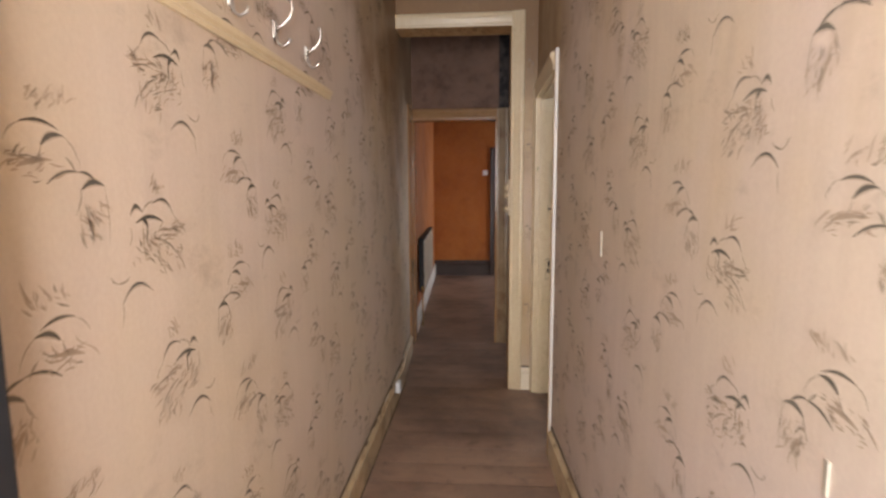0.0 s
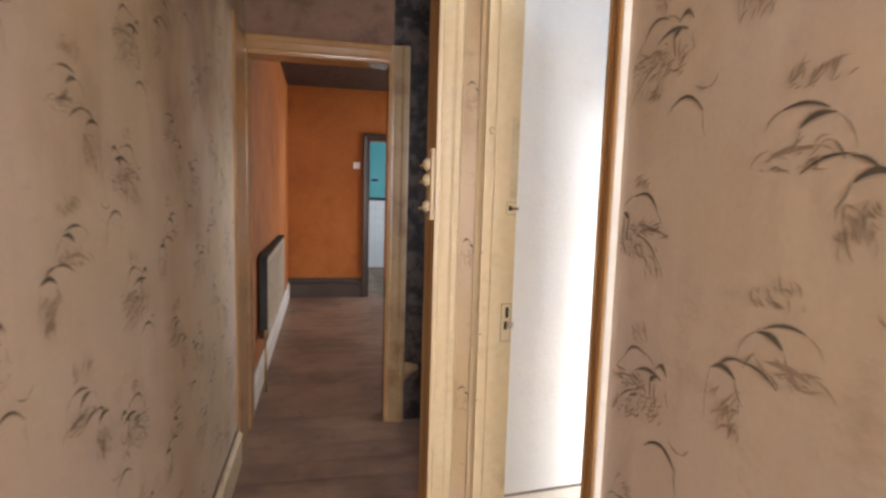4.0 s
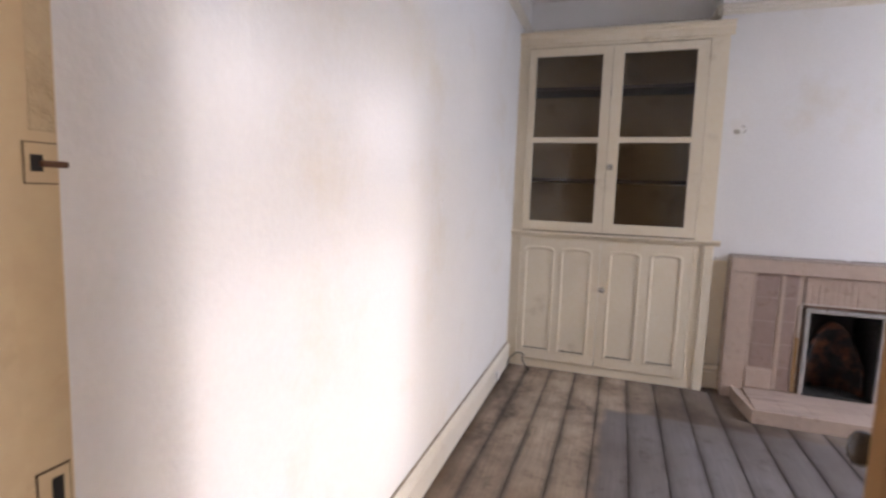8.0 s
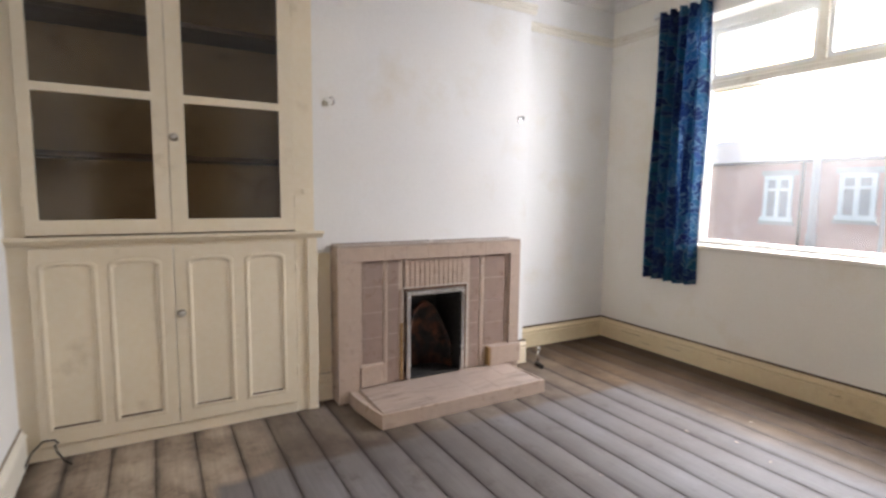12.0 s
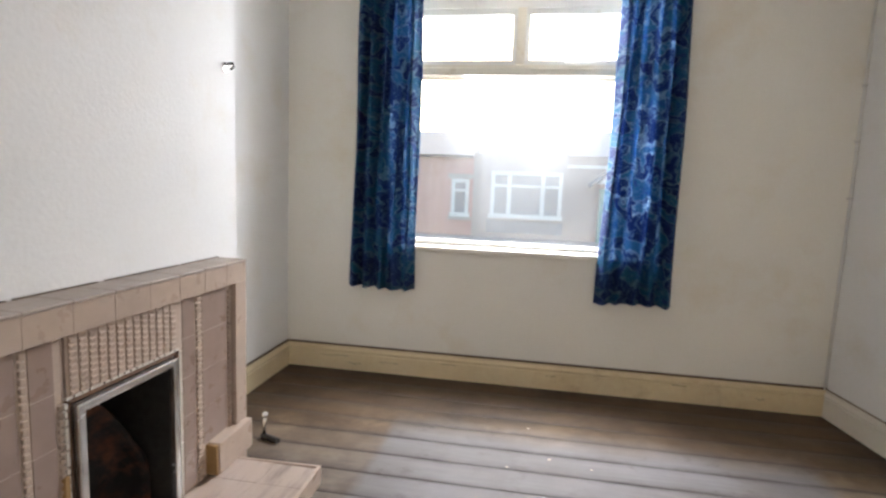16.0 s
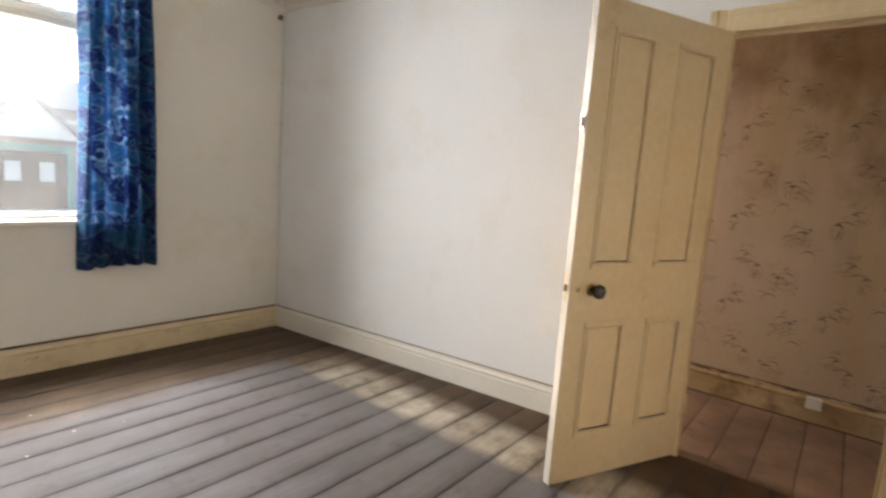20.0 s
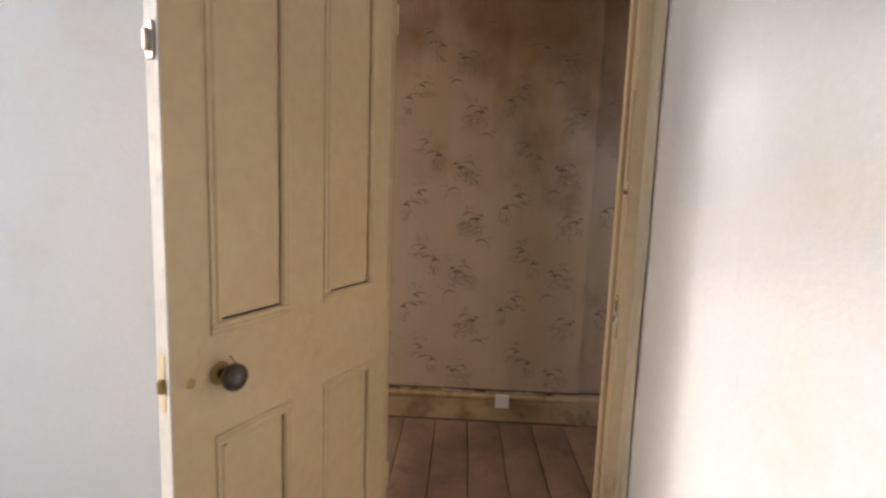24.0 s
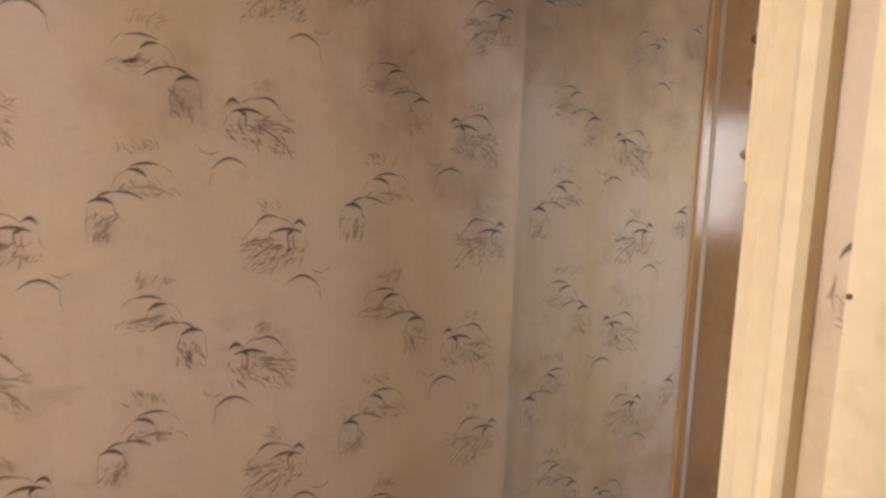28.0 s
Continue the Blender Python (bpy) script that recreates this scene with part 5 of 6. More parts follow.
part("hook", tube(bmesh.new(), [(4.122, -0.575, 1.768), (4.108, -0.577, 1.772), (4.100, -0.590, 1.758), (4.104, -0.592, 1.738), (4.112, -0.580, 1.728)], 0.006), STEEL, br)
part("scar", prism(bmesh.new(), [(4.1225, -0.535), (4.1225, -0.562), (4.125, -0.566), (4.125, -0.531)], 1.722, 1.748), SIDE_GREY, br)
gp = thing("gas_tap", "short capped gas pipe standing on the floor", "pipe")
part("pipe", tube(bmesh.new(), [(4.02, -2.075, 0), (4.02, -2.075, 0.075), (4.018, -2.08, 0.115)], 0.009), STEEL, gp)
part("cap", lathe(bmesh.new(), [(0.014, 0), (0.016, 0.010), (0.010, 0.022), (0.0, 0.023)], (4.018, -2.08, 0.112), (0, 0, 1), 12), STEEL, gp)
part("elbow", tube(bmesh.new(), [(3.93, -2.04, 0.016), (3.98, -2.06, 0.016), (4.03, -2.075, 0.016)], 0.014), BLACK, gp)
lb = thing("skirting_box", "small pale telephone box on the skirting", "junction box")
part("box_lid", boxed(3.555, 0.836, 0.030, 3.600, 0.857, 0.085, 0.003), PLASTIC, lb)
cb = thing("loose_cable", "loose black cable curling from the cupboard foot", "cable")
part("cable", tube(bmesh.new(), [(3.96, 0.866, 0.010), (3.975, 0.84, 0.07), (4.0, 0.80, 0.105), (4.008, 0.76, 0.10), (4.002, 0.745, 0.085), (4.0, 0.76, 0.078), (3.995, 0.752, 0.05), (3.97, 0.72, 0.006), (3.93, 0.69, 0.005)], 0.004), WIRE, cb)
kn = thing("rail_knob", "rusty knob at the end of the picture rail", "knob")
part("knob", lathe(bmesh.new(), [(0.008, 0), (0.010, 0.012), (0.020, 0.02), (0.018, 0.036), (0.0, 0.042)], (1.01, -3.115, 2.415), (0, 1, 0), 14), RUST, kn)
mk = thing("wall_scar", "small chipped nail marks in the white wall", "scar")
part("chip", boxed(2.238, 0.8570, 1.243, 2.246, 0.8615, 1.250), CEILING, mk)
part("chip", boxed(2.361, 0.8585, 1.238, 2.367, 0.8635, 1.258), CEILING, mk)

cp = thing("corner_cable", "painted cable running down the corner with small clips", "cable")
part("cable", tube(bmesh.new(), [(0.972, -3.104, 2.41), (0.974, -3.105, 1.8), (0.970, -3.104, 1.2), (0.973, -3.105, 0.6), (0.972, -3.104, 0.168)], 0.005), WHITE_WALL, cp)
for z in (1.93, 1.62, 1.30):
    part("clip", boxed(0.962, -3.113, z, 0.984, -3.096, z + 0.014, 0.002), CEILING, cp)

rnd = random.Random(12)
FLAKES = ((2.621, -2.196), (2.819, -2.084), (2.719, -2.50), (2.43, -2.148), (2.73, -1.36))
ck = thing("skirting_cracks", "brown scuffs and cracks in the cream skirting board", "crack")
for x, z, L in ((3.95, 0.098, 0.20), (3.60, 0.075, 0.12), (3.86, 0.050, 0.10), (3.20, 0.105, 0.10), (2.55, 0.09, 0.06), (1.75, 0.11, 0.09), (1.30, 0.07, 0.05)):
    pts = [(x + L * k / 6, z + rnd.uniform(-0.004, 0.004)) for k in range(7)]
    bm = bmesh.new()
    lo = [bm.verts.new((px, -3.0945, pz - rnd.uniform(0.0006, 0.0024))) for px, pz in pts]
    hi = [bm.verts.new((px, -3.0945, pz + rnd.uniform(0.0006, 0.0020))) for px, pz in pts]
    for k in range(6):
        bm.faces.new((lo[k], lo[k + 1], hi[k + 1], hi[k]))
    part("crack", bm, DUST, ck)

gl = thing("mantel_gap", "dark strip along the joint between the mantel and the wall", "crack")
for y0, y1 in ((-0.575, -0.93), (-0.95, -1.22), (-1.25, -1.60), (-1.62, -1.862)):
    part("gap", boxed(4.117, y0, 0.9338, 4.1248, y1, 0.9338 + rnd.uniform(0.0022, 0.0034), 0.0005), BLACK_BROWN, gl)
for x, y in FLAKES:
    fk = thing("paint_flake", "small pale paint flake lying on the floorboards", "paint flake", "paint flakes on the floor")
    s = rnd.uniform(0.005, 0.009)
    part("flake", prism(bmesh.new(), [(x - s, y - s * 0.5), (x + s * 0.4, y - s * 0.8), (x + s, y + s * 0.3), (x - s * 0.2, y + s * 0.7)], 0.0022, 0.0036), GROUT, fk)

# ---- hall things ----
hr = thing("coat_rail", "cream moulded coat rail along the hall wall", "coat rail")
part("moulding", extrude(bmesh.new(), [(0, 0), (0.007, 0.001), (0.012, 0.009), (0.008, 0.014), (0.016, 0.022), (0.016, 0.033), (0.007, 0.040), (0, 0.040)], (-0.375, -0.835, 1.779), (-0.375, -2.75, 1.779), (1, 0, 0), (0, 0, 1)), CREAM, hr)


def coat_hook(y, z):
    h = thing("coat_hook", "double chrome coat hook with a ribbed plate on the hall wall", "coat hook", "coat hooks in the hall", at=(-0.375, y, z))
    bm = boxed(0, -0.014, -0.025, 0.005, 0.014, 0.025, 0.002)
    for k in (-0.008, 0, 0.008):
        box(bm, 0.004, k - 0.002, -0.020, 0.008, k + 0.002, 0.020, 0.001)
    part("plate", bm, CHROME, h)
    part("upper_prong", tube(bmesh.new(), [(0.005, 0, 0.0), (0.022, 0, 0.010), (0.046, 0, 0.030), (0.056, 0, 0.054), (0.053, 0, 0.074), (0.046, 0, 0.080)], [0.006, 0.005, 0.0045, 0.004, 0.005, 0.006]), CHROME, h)
    part("lower_prong", tube(bmesh.new(), [(0.005, 0, -0.010), (0.010, 0, -0.034), (0.024, 0, -0.045), (0.040, 0, -0.037), (0.047, 0, -0.024)], [0.006, 0.005, 0.0045, 0.004, 0.0055]), CHROME, h)
    return h


first = coat_hook(-1.083, 1.886)
for y in (-1.340, -1.597, -1.854):
    copy_thing(first, Matrix.Translation((-0.375, y, 1.886)))
so = thing("surface_socket", "small white surface socket on the hall skirting", "socket")
part("back_box", boxed(-0.355, 0.415, 0.098, -0.330, 0.487, 0.165, 0.003), PLASTIC, so)
part("face_plate", boxed(-0.330, 0.412, 0.096, -0.324, 0.490, 0.167, 0.002), PLASTIC, so)
# old switch block on the arch lining
sw = thing("switch_block", "old cream switch block with three brass dolly switches", "light switch")
part("board", boxed(0.390, 0.785, 1.250, 0.404, 0.860, 1.505, 0.004), CREAM, sw)
for z in (1.298, 1.393, 1.449):
    d = part("switch", lathe(bmesh.new(), [(0.022, 0), (0.022, 0.010), (0.016, 0.020), (0.0, 0.022)], (0.390, 0.825, z), (-1, 0, 0), 14), CREAM, sw)
    part("dolly", tube(bmesh.new(), [(0.370, 0.825, z), (0.356, 0.825, z - 0.010)], [0.005, 0.007]), BRASS, d)
for y, z, h in ((-0.960, 1.202, 0.088), (-2.078, 1.014, 0.05)):
    x = 0.582 + (-0.085 - y) * 0.0538
    tp = thing("torn_paper_strip", "upright pale tear in the hall wallpaper", "torn paper")
    part("tear", prism(bmesh.new(), [(x - 0.004, y - 0.006), (x - 0.002, y + 0.005), (x + 0.004, y + 0.006), (x + 0.004, y - 0.006)], z, z + h), RADIATOR, tp)
tf = thing("torn_paper_flap", "torn flap of wallpaper curling off beside the back room door", "torn paper")
bm = bmesh.new()
rows = []
for k in range(7):
    f = k / 6
    rows.append([bm.verts.new((0.452 + 0.075 * f, 1.8985 - 0.055 * f * f, 0.235 + 0.09 * f + dz * (1 - 0.75 * f))) for dz in (0.0, 0.12)])
for a, b in zip(rows, rows[1:]):
    bm.faces.new((a[0], b[0], b[1], a[1])).smooth = True
flap = part("flap", bm, STAINED_CREAM, tf)
flap.modifiers.new("paper", "SOLIDIFY").thickness = 0.0012
# front door folded back against the hall wall
fd = thing("front_door", "black front door standing open against the hall wall", "door", kind="structure")
part("door_leaf", boxed(-0.345, -3.09, 0.01, -0.300, -2.300, 2.02, 0.003), FRONT_DOOR, fd)
part("front_door_frame", box(box(boxed(-0.30, -3.40, 0, -0.24, -3.13, 2.45), 0.56, -3.40, 0, 0.62, -3.13, 2.45), -0.24, -3.40, 2.05, 0.56, -3.13, 2.12), CREAM, fd)

# ---- back room ----
rad = thing("radiator", "cream panel radiator on the orange wall, dark top edge", "radiator")
m = pose(-0.452, 2.47, 0, 0, 0, 2.2)
rad.matrix_world = m
part("front_panel", boxed(0.045, 0, 0.36, 0.062, 1.62, 0.90, 0.006), RADIATOR, rad)
for k in range(26):
    part("rib", boxed(0.060, 0.05 + k * 0.06, 0.40, 0.068, 0.075 + k * 0.06, 0.86, 0.003), RADIATOR, rad)
# Rear panel and end cap are black to hold the shadow behind the radiator.
part("shade_rear_panel", boxed(0.012, 0.01, 0.37, 0.026, 1.61, 0.89, 0.004), BLACK, rad)
part("top_edge", boxed(0.010, -0.004, 0.90, 0.068, 1.624, 0.918, 0.004), BLACK, rad, "dark top edge")
part("shade_end_cap", boxed(0.012, -0.012, 0.36, 0.064, -0.001, 0.905, 0.003), BLACK, rad)
part("valve", lathe(bmesh.new(), [(0.012, 0), (0.02, 0.01), (0.02, 0.05), (0.012, 0.06)], (0.05, -0.03, 0.36), (0, 0, 1), 14), BRASS, rad, "brass valve")
part("pipe", tube(bmesh.new(), [(0.05, -0.03, 0.36), (0.05, -0.03, 0.0)], 0.008), BRASS, rad)
ls = thing("light_switch", "small white light switch on the orange wall", "light switch")
part("plate", boxed(0.235, 5.588, 1.645, 0.320, 5.60, 1.725, 0.003), PLASTIC, ls)
part("rocker", boxed(0.268, 5.582, 1.67, 0.288, 5.588, 1.70, 0.002), PLASTIC, ls)
kt = thing("kitchen_tiling", "white tiled lower kitchen wall with a black border", "wall tiles", kind="structure")
for i in range(8):
    for k in range(8):
        part("tile", boxed(0.25 + i * 0.152, 8.285, k * 0.152, 0.25 + (i + 1) * 0.152 - 0.003, 8.30, (k + 1) * 0.152 - 0.003), TILE_WHITE, kt)
part("border", boxed(0.25, 8.282, 1.216, 1.47, 8.30, 1.27), BLACK, kt, "black border strip")
sl = thing("wall_shelf_bracket", "small dark bracket on the turquoise wall", "bracket")
part("bracket", boxed(0.62, 8.26, 1.56, 0.74, 8.30, 1.60, 0.004), BLACK, sl)

# ---- the street outside ----
structure("ground", boxed(-120, -140, -0.75, 120, 60, -0.62), ASPHALT, "grey asphalt street", "ground")
structure("pavement", boxed(-60, -19.6, -0.62, 60, -17.2, -0.50), PAVING, "pale concrete pavement across the street", "pavement")
structure("pavement", boxed(-60, -6.0, -0.62, 60, -3.42, -0.50), PAVING, "pale concrete pavement by the house", "pavement")


def house_window(parent, x0, x1, z0, z1, y, cols=2, top=True):
    w = part("window", boxed(x0, y - 0.02, z0, x1, y + 0.02, z1), SLATE, parent, "small-paned white window")
    bm = bmesh.new()
    t = 0.14
    box(bm, x0, y + 0.02, z0 + t, x0 + t, y + 0.07, z1)
    box(bm, x1 - t, y + 0.02, z0 + t, x1, y + 0.07, z1)
    box(bm, x0 + t, y + 0.02, z1 - t, x1 - t, y + 0.066, z1)
    box(bm, x0 - 0.06, y + 0.02, z0 - 0.03, x1 + 0.06, y + 0.12, z0 + t)
    if top:
        zt = z0 + (z1 - z0) * 0.66
        box(bm, x0 + t, y + 0.02, zt, x1 - t, y + 0.058, zt + 0.10)
    for c in range(1, cols):
        xc = x0 + (x1 - x0) * (c / cols if cols < 3 else (0.27, 0.74)[c - 1])
        box(bm, xc - 0.08, y + 0.02, z0 + t, xc + 0.08, y + 0.082, z1 - 0.004)
    part("frame", bm, UPVC, w)


hs = thing("opposite_house", "low red brick house across the street with white windows", "house")
part("wall", boxed(4.9, -26, -0.62, 16.0, -20.0, 2.62), BRICK, hs)
bm = extrude(bmesh.new(), [(0, 0), (3.2, 1.25), (6.4, 0)], (4.9, -19.7, 2.60), (16.0, -19.7, 2.60), (0, -1, 0), (0, 0, 1))
part("roof", bm, SLATE, hs)
for x0, x1, z0, z1, cols in ((5.05, 5.74, 0.23, 1.68, 1), (8.70, 9.75, 0.55, 2.08, 2), (11.2, 12.2, 0.40, 2.05, 2)):
    house_window(hs, x0, x1, z0, z1, -19.98, cols)
    part("lintel", boxed(x0 - 0.14, -20.0, z1 + 0.004, x1 + 0.14, -19.95, z1 + 0.20), STONE, hs, "pale stone lintel")
    part("stone_sill", boxed(x0 - 0.12, -20.0, z0 - 0.16, x1 + 0.12, -19.90, z0 - 0.035), STONE, hs, "pale stone sill")
part("gutter", boxed(4.9, -19.98, 2.50, 16.0, -19.74, 2.62, 0.03), DARK_DOOR, hs, "dark eaves gutter")
for x in (7.32, 10.9):
    part("downpipe", tube(bmesh.new(), [(x, -19.93, -0.5), (x, -19.93, 2.6)], 0.05), DARK_DOOR, hs)
for x, y, z, r in ((10.05, -19.0, 3.1, 0.13), (7.92, -18.4, 2.9, 0.05)):
    ps = thing("street_post", "grey street post standing on the far pavement", "post")
    part("shaft", lathe(bmesh.new(), [(r * 1.25, 0), (r * 1.25, 0.5), (r, 0.56), (r * 0.9, z + 0.5), (r * 0.5, z + 0.56)], (x, y, -0.5), (0, 0, 1), 12), STONE, ps)
hb = thing("opposite_house", "grey rendered house with a wide bay window across the street", "house")
part("wall", boxed(-8.0, -26, -0.62, 4.9, -20.0, 2.7), STONE, hb)
part("roof", extrude(bmesh.new(), [(0, 0), (3.2, 1.3), (6.4, 0)], (-8.0, -19.8, 2.68), (4.75, -19.8, 2.68), (0, -1, 0), (0, 0, 1)), SLATE, hb)
part("bay", boxed(1.36, -20.0, -0.60, 4.52, -19.35, 3.32), STONE, hb)
part("string_course", boxed(-8.0, -20.0, 2.24, 1.355, -19.93, 2.36), TILE_WHITE, hb, "pale string course")
part("bay_roof", boxed(1.26, -20.1, 3.32, 4.62, -19.25, 3.46), SLATE, hb)
house_window(hb, 1.50, 4.14, 0.28, 2.02, -19.33, 3)
part("panel", boxed(1.42, -19.35, -0.30, 4.28, -19.30, 0.16), SLATE, hb)
part("porch_door", boxed(-1.91, -19.6, -0.60, -0.10, -19.5, 1.25), DARK_DOOR, hb, "dark double door with small panes")
for x in (-1.6, -0.75):
    part("door_pane", boxed(x, -19.5, 0.35, x + 0.38, -19.48, 0.95), TILE_WHITE, hb)
part("porch_frame", box(box(boxed(-2.15, -19.62, -0.6, -1.93, -19.42, 1.5), -0.08, -19.62, -0.6, 0.14, -19.42, 1.5), -1.93, -19.62, 1.27, -0.08, -19.43, 1.5), TEAL, hb, "teal painted porch frame")
part("porch_gable", extrude(bmesh.new(), [(0, 0), (2.5, 0), (1.22, 1.35)], (0.20, -19.35, 1.68), (0.20, -20.0, 1.68), (-1, 0, 0), (0, 0, 1)), UPVC, hb, "white gable over the porch")
for sx in (1, -1):
    bm = extrude(bmesh.new(), [(0, 0), (0, 0.14), (1.552, 1.54), (1.552, 1.40)], (-1.03 + sx * 1.55, -19.2, 1.50), (-1.03 + sx * 1.55, -20.0, 1.50), (-sx, 0, 0), (0, 0, 1))
    part("porch_slope", bm, SLATE, hb)


# ---- wallpaper print ----
def stroke(bm, fr, at, s, x0, y0, x1, y1, bow, width, lift=0.0012):
    """A tapered curved brush stroke printed on a wall, from one end to the other; s mirrors it."""
    o, u, v, n, u0, u1, z0, z1 = fr
    a, b = Vector((at[0] + s * x0, at[1] + y0)), Vector((at[0] + s * x1, at[1] + y1))
    d = b - a
    side = Vector((-d.y, d.x)).normalized() * s
    if min(a.x, b.x) < u0 or max(a.x, b.x) > u1 or min(a.y, b.y) < z0 or max(a.y, b.y) > z1:
        return
    k, left, right = 6, [], []
    for i in range(k + 1):
        f = i / k
        c = a + d * f + side * (bow * 4 * f * (1 - f))
        w = width * 0.8 * (0.08 + 0.92 * math.sin(math.pi * (0.1 + 0.86 * f)) ** 1.3)
        for lst, q in ((left, c + side * w * 1.2), (right, c - side * w)):
            lst.append(bm.verts.new(o + u * q.x + v * q.y + n * lift))
    for i in range(k):
        bm.faces.new((left[i], left[i + 1], right[i + 1], right[i]))


def scatter(bms, fr, at, s, rnd, count, xa, xb, ya, yb, lean, share):
    for _ in range(int(count * 1.35)):
        x, y, a, l = rnd.uniform(xa, xb), rnd.uniform(ya, yb), lean + rnd.uniform(-0.7, 0.7), rnd.uniform(0.008, 0.028)
        stroke(bms[1 if rnd.random() < share else 2], fr, at, s, x, y, x + l * math.cos(a), y + l * math.sin(a), rnd.uniform(-0.003, 0.004), rnd.uniform(0.0009, 0.0019))


def palm(bms, fr, at, s, rnd):
    """A drooping spray with grass heads and a lone crescent below."""
    for k, q in ((0, (-0.016, -0.007, 0.014, -0.005, 0.013, 0.0042)), (1, (0.012, -0.004, 0.048, 0.016, 0.005, 0.0014)), (0, (0.040, 0.012, 0.100, -0.010, 0.017, 0.0026)), (1, (0.100, -0.010, 0.120, -0.036, 0.003, 0.0010)), (0, (-0.006, -0.018, 0.066, -0.023, 0.010, 0.0036)), (0, (0.010, -0.014, 0.024, -0.026, 0.002, 0.0040)), (1, (0.022, -0.013, 0.019, -0.058, 0.003, 0.0022)), (2, (0.010, -0.026, 0.006, -0.064, 0.003, 0.0024)), (1, (-0.018, -0.026, -0.027, -0.056, 0.004, 0.0010)), (2, (0.050, -0.038, 0.090, -0.042, 0.006, 0.0030)), (1, (0.067, -0.041, 0.130, -0.054, 0.008, 0.0016)), (1, (0.055, -0.054, 0.110, -0.094, 0.007, 0.0020)), (1, (0.108, -0.092, 0.125, -0.116, 0.003, 0.0012)), (0, (-0.050, -0.148, 0.028, -0.143, 0.024, 0.0028)), (1, (-0.050, -0.148, -0.057, -0.186, 0.003, 0.0010)), (1, (-0.074, -0.100, -0.058, -0.115, -0.003, 0.0014)), (1, (-0.060, -0.115, -0.031, -0.106, -0.004, 0.0017))):
        ends = [c + rnd.uniform(-0.002, 0.002) for c in q[:4]]
        stroke(bms[k], fr, at, s, *ends, q[4], q[5])
        if k == 0:
            stroke(bms[3], fr, at, s, *ends, q[4] * 0.92, q[5] * 1.6 + 0.0008, 0.0006)
    scatter(bms, fr, at, s, rnd, 22, 0.03, 0.12, -0.058, -0.030, 0.1, 0.25)
    scatter(bms, fr, at, s, rnd, 22, -0.020, 0.050, -0.086, -0.040, -0.7, 0.35)
    scatter(bms, fr, at, s, rnd, 16, 0.045, 0.115, -0.110, -0.060, -0.9, 0.35)
    scatter(bms, fr, at, s, rnd, 9, 0.035, 0.075, 0.025, 0.050, 0.9, 0.1)


def stair(bms, fr, at, s, rnd):
    """Stepped arcs that fall to one side, with faint seed heads."""
    for k, q in ((1, (-0.087, 0.010, -0.060, 0.036, 0.005, 0.0010)), (0, (-0.062, 0.035, -0.003, 0.030, 0.007, 0.0026)), (0, (-0.036, 0.009, 0.004, 0.023, 0.007, 0.0042)), (1, (-0.036, 0.009, -0.051, -0.020, 0.003, 0.0011)), (1, (0.004, 0.023, 0.032, -0.018, 0.006, 0.0010)), (2, (-0.104, -0.033, -0.076, -0.011, 0.004, 0.0018)), (2, (-0.074, -0.021, -0.018, -0.012, 0.004, 0.0046)), (1, (0.004, -0.006, 0.021, -0.030, 0.002, 0.0020)), (0, (-0.031, -0.042, 0.032, -0.024, 0.008, 0.0022)), (0, (0.026, -0.023, 0.059, -0.040, 0.004, 0.0022)), (0, (0.030, -0.052, 0.075, -0.047, 0.009, 0.0046)), (1, (0.030, -0.052, 0.014, -0.084, 0.003, 0.0014)), (2, (0.036, -0.090, 0.046, -0.118, 0.002, 0.0046)), (1, (0.074, -0.047, 0.078, -0.130, 0.004, 0.0009))):
        ends = [c + rnd.uniform(-0.002, 0.002) for c in q[:4]]
        stroke(bms[k], fr, at, s, *ends, q[4], q[5])
        if k == 0:
            stroke(bms[3], fr, at, s, *ends, q[4] * 0.92, q[5] * 1.6 + 0.0008, 0.0006)
    scatter(bms, fr, at, s, rnd, 16, -0.060, 0.015, 0.052, 0.078, 1.0, 0.1)
    scatter(bms, fr, at, s, rnd, 18, -0.090, -0.010, -0.040, -0.006, 0.3, 0.2)
    scatter(bms, fr, at, s, rnd, 22, 0.015, 0.068, -0.120, -0.064, -1.1, 0.35)


def print_wall(name, origin, across, u0, u1, z0, z1, phase, label):
    """Sprigs in the half-metre repeat of the paper on one stretch of wall."""
    u = Vector((*across, 0)).normalized()
    v = Vector((0, 0, 1))
    fr = (Vector((*origin, 0)), u, v, u.cross(v), u0, u1, z0, z1)
    bms = [bmesh.new() for _ in range(4)]
    rnd = random.Random(len(name) * 7 + int(u1 * 10))
    for i in range(-14, 15):
        for k in range(-3, 7):
            for fn, du, dz, s in ((palm, 0.0, 0.0, 1), (palm, 0.138, 0.288, -1), (stair, -0.146, 0.086, 1), (stair, 0.318, 0.378, -1)):
                fn(bms, fr, (phase[0] + 0.53 * i + du, phase[1] + 0.557 * k + dz), s, rnd)
    th = thing("wallpaper_print", label, "wallpaper print", kind="structure")
    for b, m, nm in zip(bms, (PRINT_DARK, PRINT_MID, PRINT_FAINT, PRINT_HALO), ("dark_sprigs", "grey_sprigs", "faint_sprigs", "bled_ink")):
        ob = part(nm, b, m, th)
        ob["kind"] = "stuff"


print_wall("left", (-0.375, 0), (0, 1), -3.1, 0.865, 0.185, 2.8, (0.152, 0.853), "drooping grass sprigs printed on the long hall wall")
print_wall("beyond", (-0.3590, 0), (-0.033, 1), 0.88, 1.525, 0.185, 2.8, (0.152, 0.853), "grass sprigs on the paper beyond the archway")
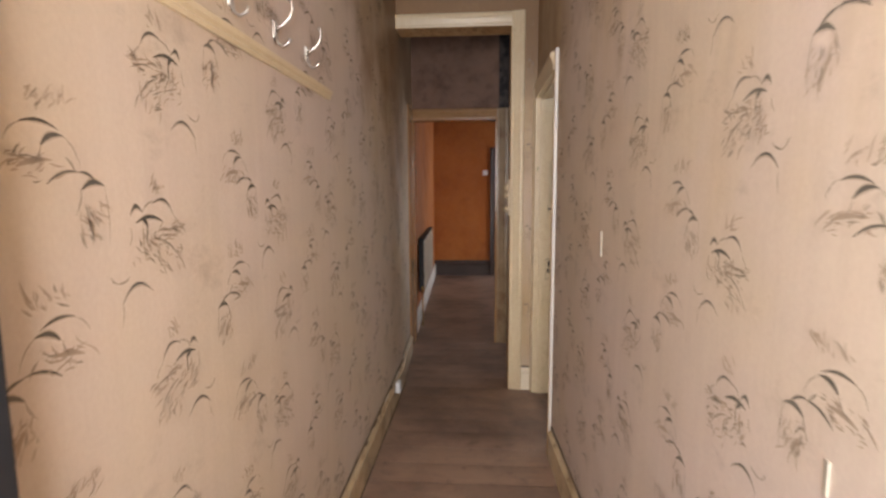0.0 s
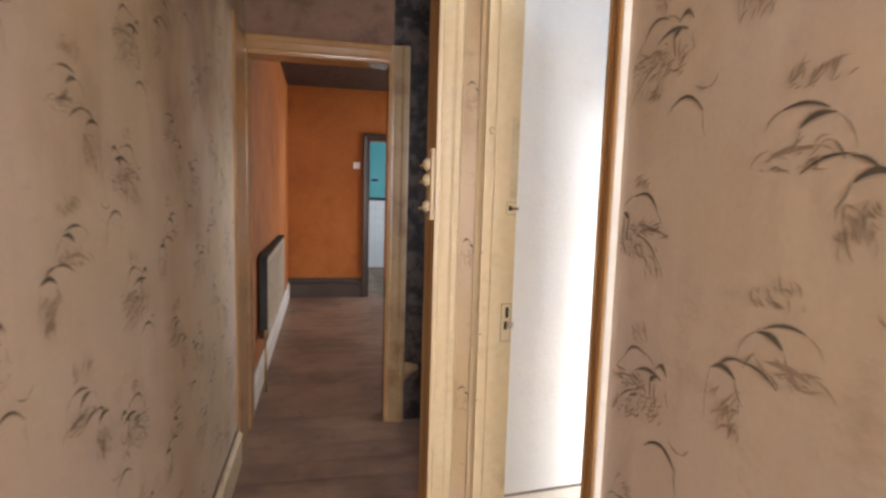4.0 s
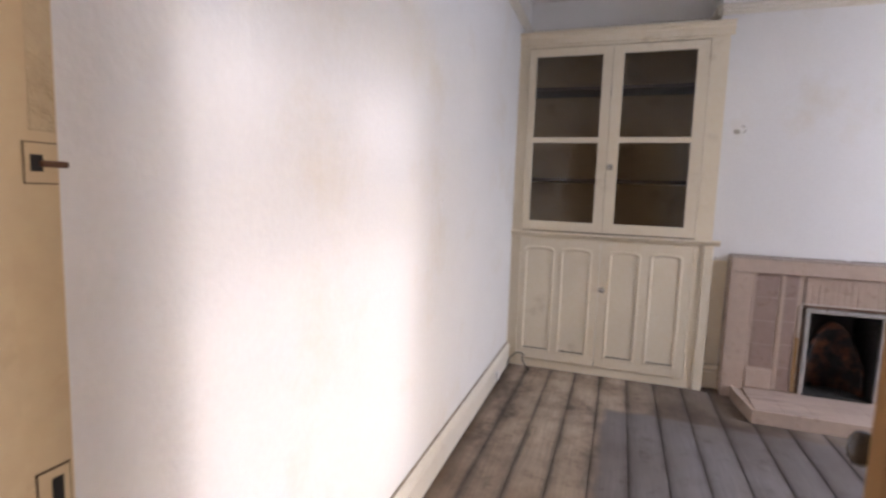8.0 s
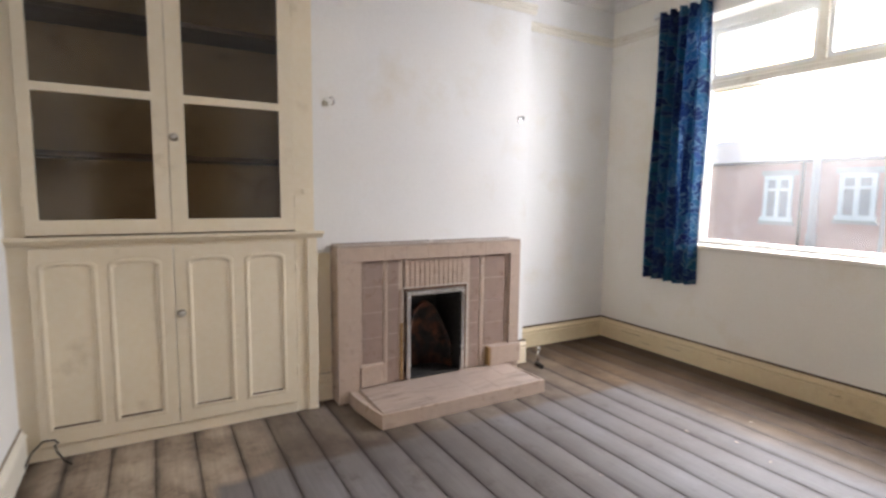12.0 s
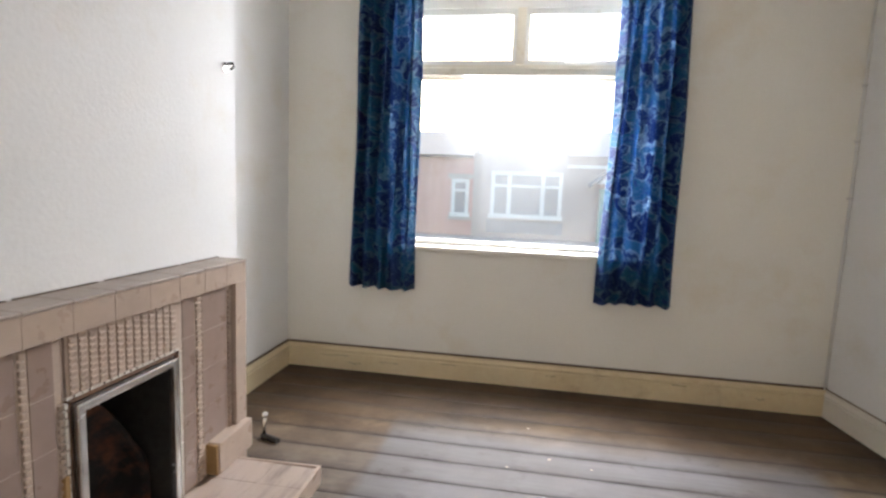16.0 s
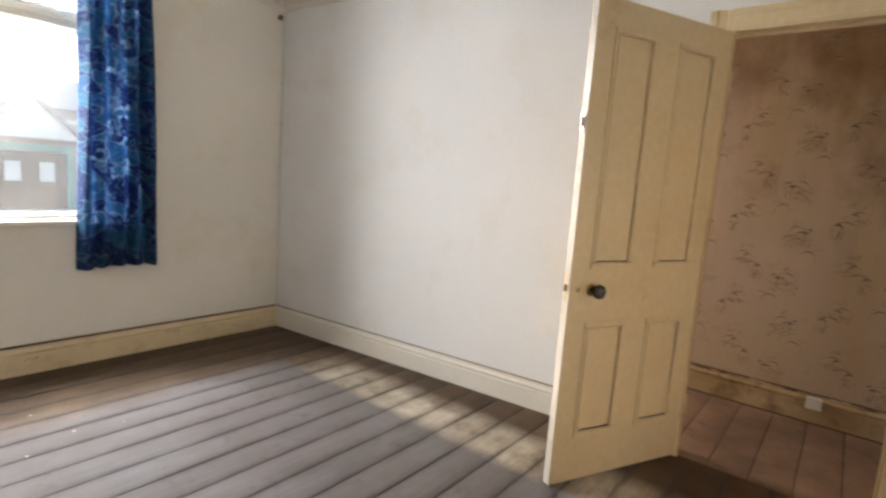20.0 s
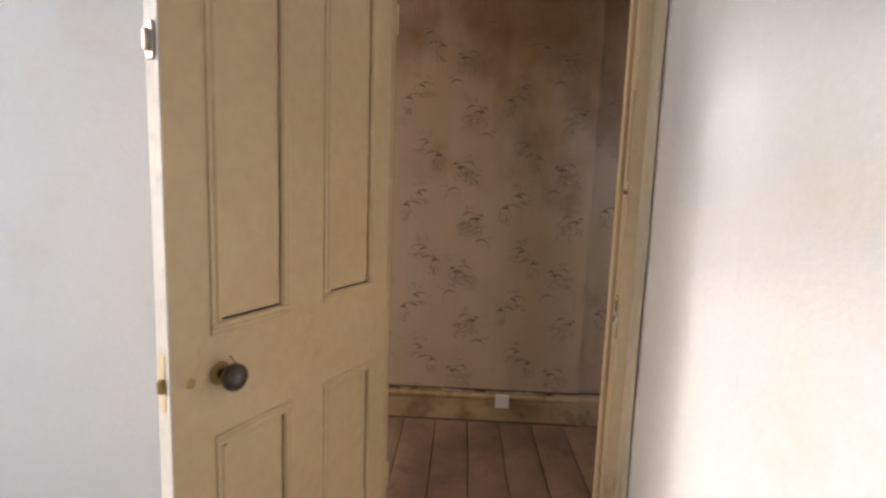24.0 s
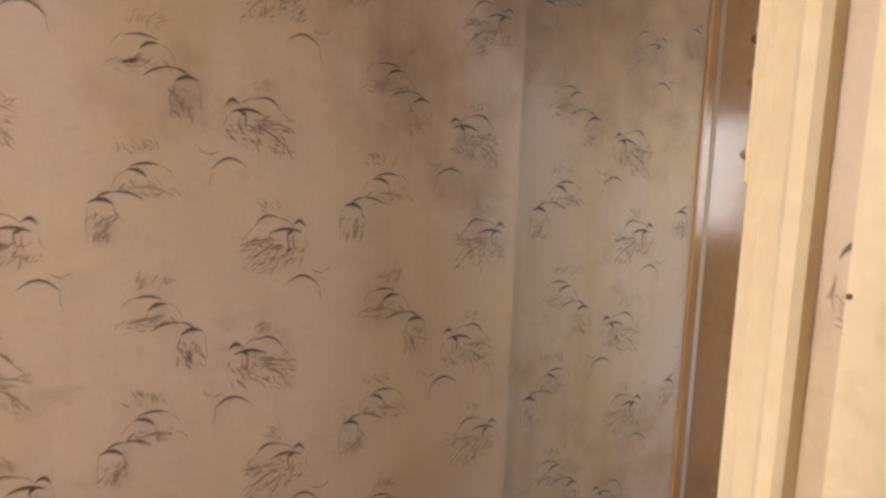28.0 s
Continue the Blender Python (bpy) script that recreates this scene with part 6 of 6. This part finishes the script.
print_wall("right", (0.582 - 0.085 * 0.0538, 0), (0.0538, -1), 0.145, 3.05, 0.185, 2.8, (1.207, 1.333), "drooping grass sprigs printed on the hall wall by the door")
print_wall("nib", (0, 0.79), (1, 0), 0.495, 0.556, 0.2, 2.8, (0.0, 0.62), "sprig ends on the paper of the hall nib")


# ---- floorboards ----
def boards(floor, name, x0, x1, y0, y1, width, mat, z=0.0, seed=1, g=0.0009, lip=0.0016, loose=0.0006):
    rnd = random.Random(seed)
    n = int(round((y1 - y0) / width))
    w = (y1 - y0) / n
    meshes = []
    for k in range(4):
        bm = bmesh.new()
        L = x1 - x0
        crown = 0.0012
        ys = (-w / 2 + g, -w / 2 + g + 0.004, 0, w / 2 - g - 0.004, w / 2 - g)
        zs = (-lip, -lip * 0.15, crown * (k - 1.5) * 0.4 if lip > 0.002 else 0, -lip * 0.15, -lip)
        a = [bm.verts.new((0, yy, zz)) for yy, zz in zip(ys, zs)]
        b = [bm.verts.new((L, yy, zz)) for yy, zz in zip(ys, zs)]
        for i in range(4):
            bm.faces.new((a[i], b[i], b[i + 1], a[i + 1])).smooth = True
        lo = [bm.verts.new((xx, yy, -0.02)) for xx, yy in ((0, ys[0]), (L, ys[0]), (0, ys[4]), (L, ys[4]))]
        bm.faces.new((a[0], b[0], lo[1], lo[0]))
        bm.faces.new((a[4], b[4], lo[3], lo[2]))
        me = bpy.data.meshes.new("board")
        bm.to_mesh(me)
        bm.free()
        me.materials.append(mat)
        meshes.append(me)
    for i in range(n):
        ob = new("floorboard", meshes[rnd.randrange(4)])
        ob.parent = floor
        ob.location = (x0, y0 + w * (i + 0.5), z + rnd.uniform(-loose, loose))


fl = thing("floor", "bare worn grey floorboards with a dark stained border", "floor", kind="structure")
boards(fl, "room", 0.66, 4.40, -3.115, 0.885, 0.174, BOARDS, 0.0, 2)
fh = thing("floor_hall", "dirty brown hall floorboards", "floor", kind="structure")
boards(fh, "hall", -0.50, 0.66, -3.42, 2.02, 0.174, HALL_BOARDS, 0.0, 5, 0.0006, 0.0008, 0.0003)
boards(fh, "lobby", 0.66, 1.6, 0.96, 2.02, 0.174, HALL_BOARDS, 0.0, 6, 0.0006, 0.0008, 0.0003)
fb2 = thing("floor_back_room", "dirty brown boards of the back room and kitchen", "floor", kind="structure")
boards(fb2, "back", -0.60, 2.7, 2.02, 8.4, 0.174, HALL_BOARDS, 0.0, 9, 0.0006, 0.0008, 0.0003)
